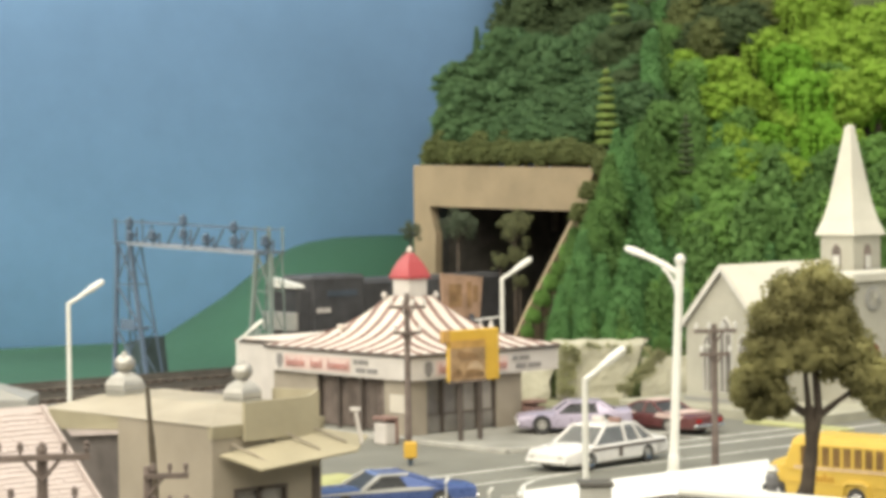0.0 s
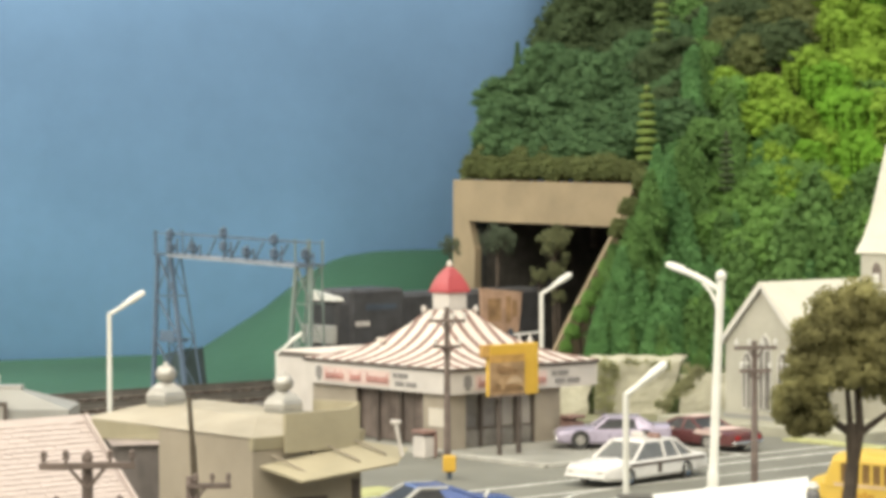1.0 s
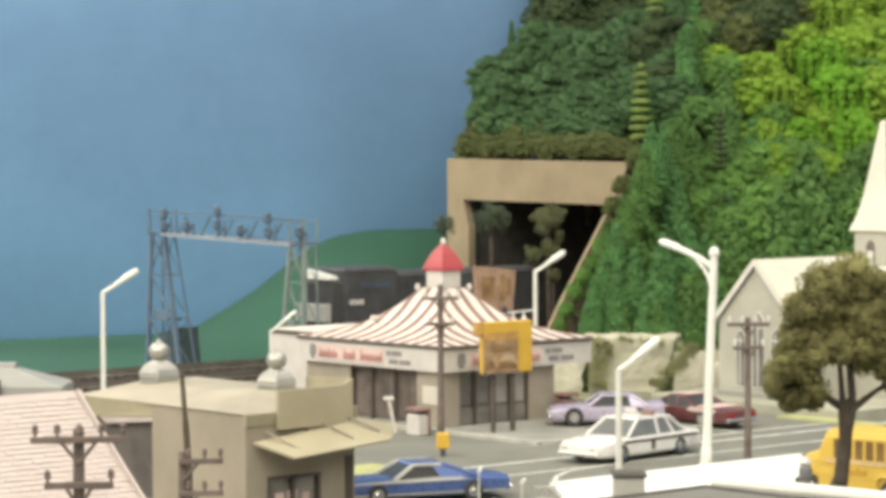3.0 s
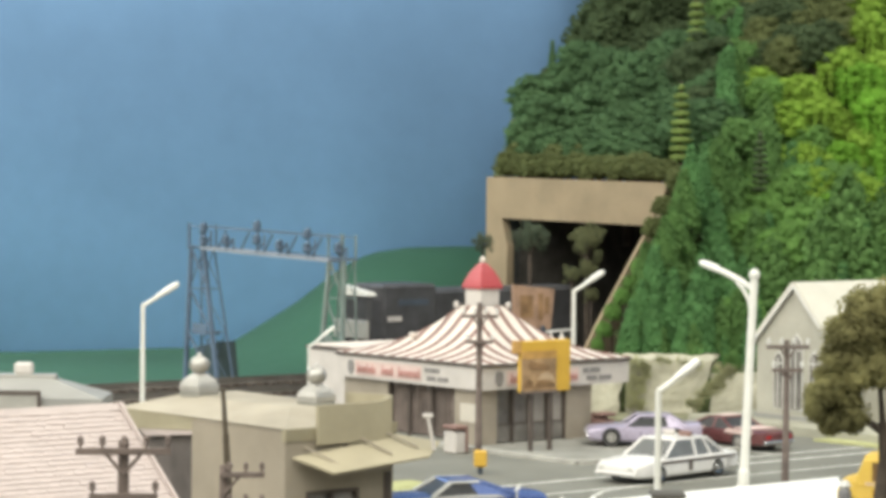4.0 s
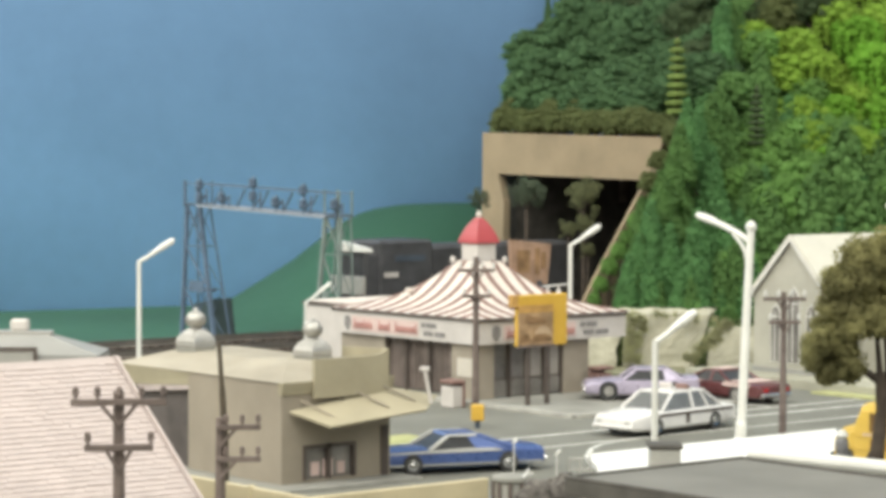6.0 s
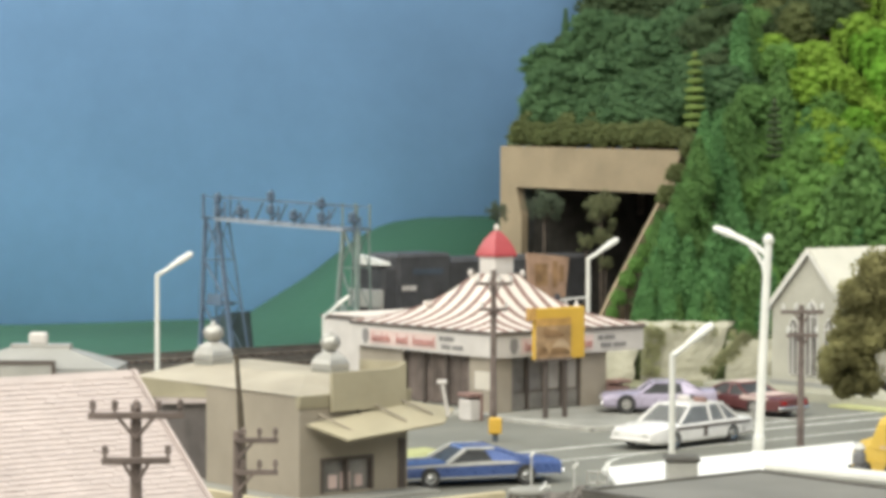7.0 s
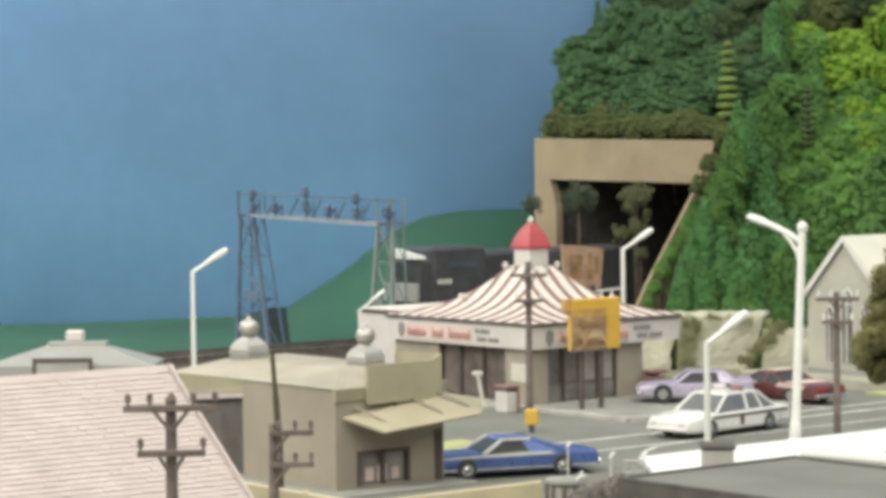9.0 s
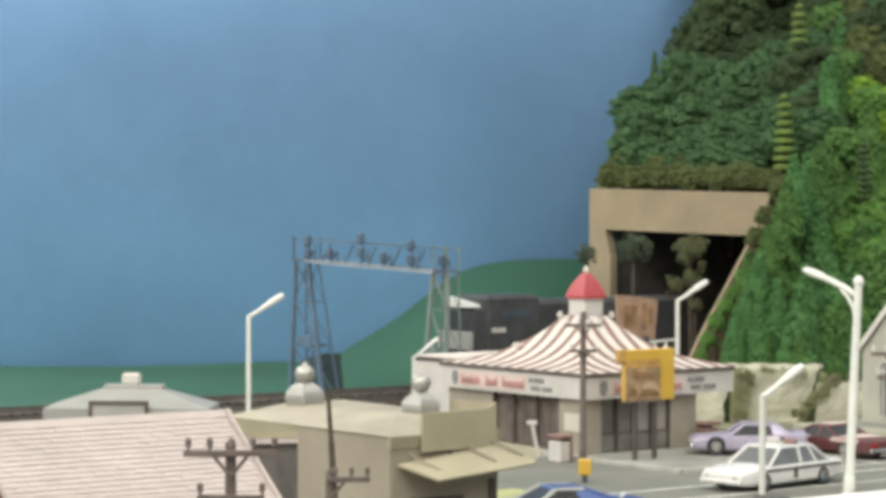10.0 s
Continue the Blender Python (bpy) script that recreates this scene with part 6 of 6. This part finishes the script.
def row_of(kind, rows):
    """Rows of (x, y, height of the crown's middle, crown width)."""
    rng = random.Random(len(kind) * 31 + len(rows))
    for x, y, z, w in rows:
        src = KINDS[kind][rng.randrange(len(KINDS[kind]))]
        con = src["category"] == "conifer"
        s = w / 20.0 * (1.35 if con else 1.4 if kind == "brown" else 1.12)
        plant(src, x, y, z - (17 if "ring" in kind else 13) * s, s, rng.uniform(0, 360), s * rng.uniform(0.9, 1.12))


row_of("dark", [(1022, 1144, 161, 34), (1053, 1139, 177, 36), (1058, 1115, 168, 42), (1008, 1122, 145, 40), (1031, 1110, 149, 44), (1046, 1090, 145, 42), (1074, 1094, 159, 36), (997, 1125, 138, 24), (1047, 1070, 137, 30)])
row_of("deep", [(1131, 1199, 206, 50), (1146, 1186, 196, 60), (1174, 1163, 192, 56), (1179, 1132, 198, 50), (1126, 1096, 167, 44), (1090, 1073, 146, 36), (1197, 1197, 220, 70), (1172, 1111, 176, 40), (1184, 1234, 229, 56), (1047, 1025, 157, 30), (1070, 1053, 175, 40), (1029, 1019, 136, 20), (1072, 1037, 171, 36), (1200, 1089, 194, 50), (1123, 993, 138, 30), (1153, 1074, 181, 40), (1254, 1044, 208, 56), (1264, 1089, 225, 60), (1110, 1057, 152, 34), (1051, 987, 115, 26), (1125, 1179, 227, 44), (1143, 1192, 254, 50)])
row_of("deep", [(1169, 1184, 258, 56), (1102, 1172, 208, 26)])
row_of("brown", [(979, 1123, 123, 12), (980, 1111, 124, 13), (979, 1099, 123, 14), (981, 1087, 124, 14), (979, 1075, 123, 13), (981, 1063, 124, 14), (979, 1051, 123, 14), (981, 1039, 124, 13), (979, 1027, 123, 14), (981, 1015, 124, 14), (979, 1004, 123, 13), (982, 993, 122, 12), (990, 1093, 127, 13), (991, 1069, 127, 14), (990, 1045, 127, 13), (991, 1021, 127, 13), (993, 1128, 130, 14), (1002, 1107, 129, 15), (1012, 1085, 129, 15), (1021, 1059, 129, 15), (973, 976, 115, 11), (953, 966, 102, 10), (940, 961, 90, 9)])
row_of("con", [(906, 941, 43, 15), (913, 942, 47, 16), (922, 941, 57, 20), (926, 931, 48, 20), (940, 966, 67, 17), (964, 973, 81, 19), (958, 957, 73, 22), (944, 929, 57, 20), (988, 993, 100, 20), (994, 982, 97, 24), (983, 957, 82, 22), (1014, 1004, 118, 22), (1020, 993, 115, 26), (1009, 969, 100, 24), (966, 931, 62, 22), (892, 932, 30, 12), (1017, 996, 122, 24), (1030, 992, 131, 26), (895, 930, 32, 14), (907, 926, 35, 16), (915, 913, 32, 16), (929, 908, 35, 16)])
row_of("con", [(944, 902, 40, 18), (996, 939, 79, 24), (956, 954, 107, 17), (946, 950, 94, 15), (934, 946, 82, 15), (921, 942, 66, 14), (912, 940, 54, 13), (970, 963, 117, 17), (998, 972, 116, 20), (988, 972, 111, 18), (1013, 980, 123, 20)])
row_of("mid", [(1023, 957, 100, 32), (1028, 932, 88, 34), (1041, 915, 88, 36), (1057, 902, 85, 36), (988, 919, 62, 32), (1010, 907, 62, 34), (1028, 892, 62, 34), (1000, 923, 76, 30), (1059, 940, 106, 30), (1067, 886, 79, 36), (1091, 879, 88, 36), (954, 908, 48, 22), (1093, 912, 106, 34), (1117, 905, 112, 34), (923, 886, 25, 8), (911, 896, 23, 7), (938, 880, 26, 9)])
row_of("lime", [(1071, 1011, 144, 26), (1085, 1006, 158, 30), (1105, 1003, 164, 30), (1073, 989, 138, 30), (1084, 980, 141, 30), (1127, 1005, 175, 28), (1062, 971, 118, 28), (1074, 961, 122, 26), (1142, 966, 177, 30), (1095, 951, 131, 26), (1157, 954, 174, 34), (1125, 939, 144, 34), (1154, 935, 157, 34), (1162, 990, 195, 32), (1191, 952, 188, 34), (1111, 924, 122, 28), (1051, 945, 112, 24), (1057, 963, 126, 24), (1067, 927, 105, 24)])
row_of("bright", [(1110, 967, 174, 32), (1107, 949, 154, 36), (1066, 941, 111, 28), (1099, 934, 126, 28), (1051, 953, 108, 20), (1044, 930, 95, 24)])
row_of("ring", [(1001, 1002, 150, 19), (1075, 1064, 206, 20)])
row_of("dim_ring", [(1012, 952, 129, 15), (1158, 1033, 207, 18)])
row_of("moss", [(1022, 951, 97, 28), (1045, 952, 112, 26), (1024, 970, 109, 22), (1002, 954, 88, 22), (1052, 980, 123, 24)])
row_of("pier", [(930, 1047, 84, 17), (936, 1094, 80, 11)])
row_of("grey", [(944, 1016, 83, 18), (934, 1017, 65, 10), (943, 1014, 67, 12), (942, 1010, 54, 9)])
row_of("slim", [(1049, 1162, 189, 9)])
row_of("edge", [(958, 974, 87, 9), (949, 973, 78, 9), (941, 972, 70, 9), (933, 970, 62, 9), (925, 968, 54, 9), (917, 967, 46, 9), (909, 965, 37, 8), (901, 961, 30, 7)])


# smaller growth between them, kinds chosen to fit the camera's view by bearing and depth
RING = (122, 1411)
rng = random.Random(5)
for i in range(20):
    for j in range(19):
        side, far = -0.005 + i * 0.0112 + rng.uniform(-0.004, 0.004), 1292 + j * 19.3 + rng.uniform(-7, 7)
        x, y = far * (0.643 + 0.766 * side), far * (0.766 - 0.643 * side)
        z = hill_z(x, y)
        if z < 8 or (x < 990 and y > 965) or (x < 925 and y > 922) or (x < 992 and y < 850) or (y > 985 and side < 0.030 + max(0, z - 145) * 0.0004):
            continue
        # keeps the camera's view of the ring tree clear
        if far - 8 < RING[1] < far + 90 and abs(side * far - RING[0]) < 20:
            continue
        if y > 985 and side < 0.105:
            kind = "dark" if far < 1570 else "deep"
        elif side < 0.105:
            kind = "con" if z < 112 else "dark"
        elif z < 88 or side < 0.110 + max(0, 150 - z) * 0.0006:
            kind = rng.choice(("mid", "con", "con"))
        elif far > (1462 if side < 0.157 else 1480 + (side - 0.108) * 2500):
            kind = rng.choice(("deep", "dark", "brown"))
        else:
            kind = rng.choice(("lime", "lime", "moss") if side < 0.137 else ("lime", "lime", "bright", "moss"))
        src = KINDS[kind][rng.randrange(len(KINDS[kind]))]
        s = rng.uniform(1.15, 1.6)
        plant(src, x, y, z - 5, s, rng.uniform(0, 360), s * rng.uniform(0.85, 1.1))
        if kind == "con":
            for _ in range(2):
                s = rng.uniform(0.8, 1.25)
                plant(KINDS["con"][rng.randrange(3)], x + rng.uniform(-9, 9), y + rng.uniform(-9, 9), z - 4, s, rng.uniform(0, 360), s * rng.uniform(0.9, 1.25))

for group in KINDS.values():
    for src in group:
        for o in (*src.children_recursive, src):
            bpy.data.objects.remove(o)


# large foreground tree
def street_tree():
    rng = random.Random(7)
    t = thing("street_tree", 577.2, 491.3, 0, 0, label="large olive-green tree with a dark crooked trunk", category="tree")
    bm = mesh()
    rt = Vector((0.766, -0.6428, 0))
    at = lambda u, z, v=0: rt * u + Vector((0.643, 0.766, 0)) * v + Vector((0, 0, z))
    rod(bm, at(-3.6, -1), at(-2.2, 18), 3.0, 2.3, 9)
    rod(bm, at(-2.2, 17.5), at(-0.4, 34), 2.3, 2.0, 9)
    rod(bm, at(-0.4, 33), at(-1.2, 46), 1.9, 1.4, 8)
    rod(bm, at(-0.2, 34), at(1.8, 44), 1.6, 1.3, 8)
    rod(bm, at(1.7, 43.5), at(0.6, 60), 1.3, 1.0, 8)
    rod(bm, at(-1.0, 43), at(-9, 48.5), 1.3, 1.0, 7)
    rod(bm, at(-9, 48.3), at(-14, 53), 1.0, 0.6, 7)
    rod(bm, at(1.6, 43), at(9, 48.5), 1.3, 0.7, 7)
    rod(bm, at(-1.2, 45), at(-2.5, 60), 1.0, 0.6, 7)
    rod(bm, at(0.6, 56), at(-6, 70), 0.9, 0.4, 6)
    rod(bm, at(0.6, 56), at(8, 72), 0.9, 0.4, 6)
    rod(bm, at(-2.0, 24), at(-5.2, 15.5), 1.3, 1.9, 8)
    rod(bm, at(-5.1, 16), at(-7.6, 7), 1.9, 2.2, 8)
    rod(bm, at(-7.5, 7.6), at(-9.0, -1), 2.2, 2.5, 8)
    rod(bm, at(8.8, 48.3), at(15.5, 53), 0.8, 0.5, 7)
    part("trunk", bm, "trunk", t)
    bm = mesh()
    for u, z, q in ((-17, 56.5, 6.2), (-12.5, 58, 6), (-18.5, 50, 5.2), (-13, 51, 6), (-16, 45.8, 4.4), (-11, 46.8, 4), (-14, 64, 6), (-12, 71, 6), (-6, 80, 6.2), (1, 82, 6.4), (7, 79, 6),
                    (-8, 74, 6), (0, 74, 7.5), (8, 72, 7), (-6, 66, 7), (2, 66, 8), (9, 64, 7), (-3, 60.5, 5), (6, 58.5, 5.5), (14, 62, 6.2), (18, 57, 6.4), (23, 54, 6.4), (16, 50, 5.2), (21, 47, 5.2), (26, 49, 5.2), (12, 55, 5.5)):
        for k in range(13):
            v = -7.2 + 1.2 * k + rng.uniform(-1.5, 1.5)
            c = at(u + rng.uniform(-0.62, 0.62) * q, z + rng.uniform(-0.6, 0.6) * q, v)
            w = q * rng.uniform(0.34, 0.72)
            clump(bm, c, w * 0.66, rng, 2, 0.8)
            leaves(bm, c, w * 1.1, 230, 0.62, rng, 0.85)
    part("crown", bm, "leaf_olive", t, smooth=True)


street_tree()
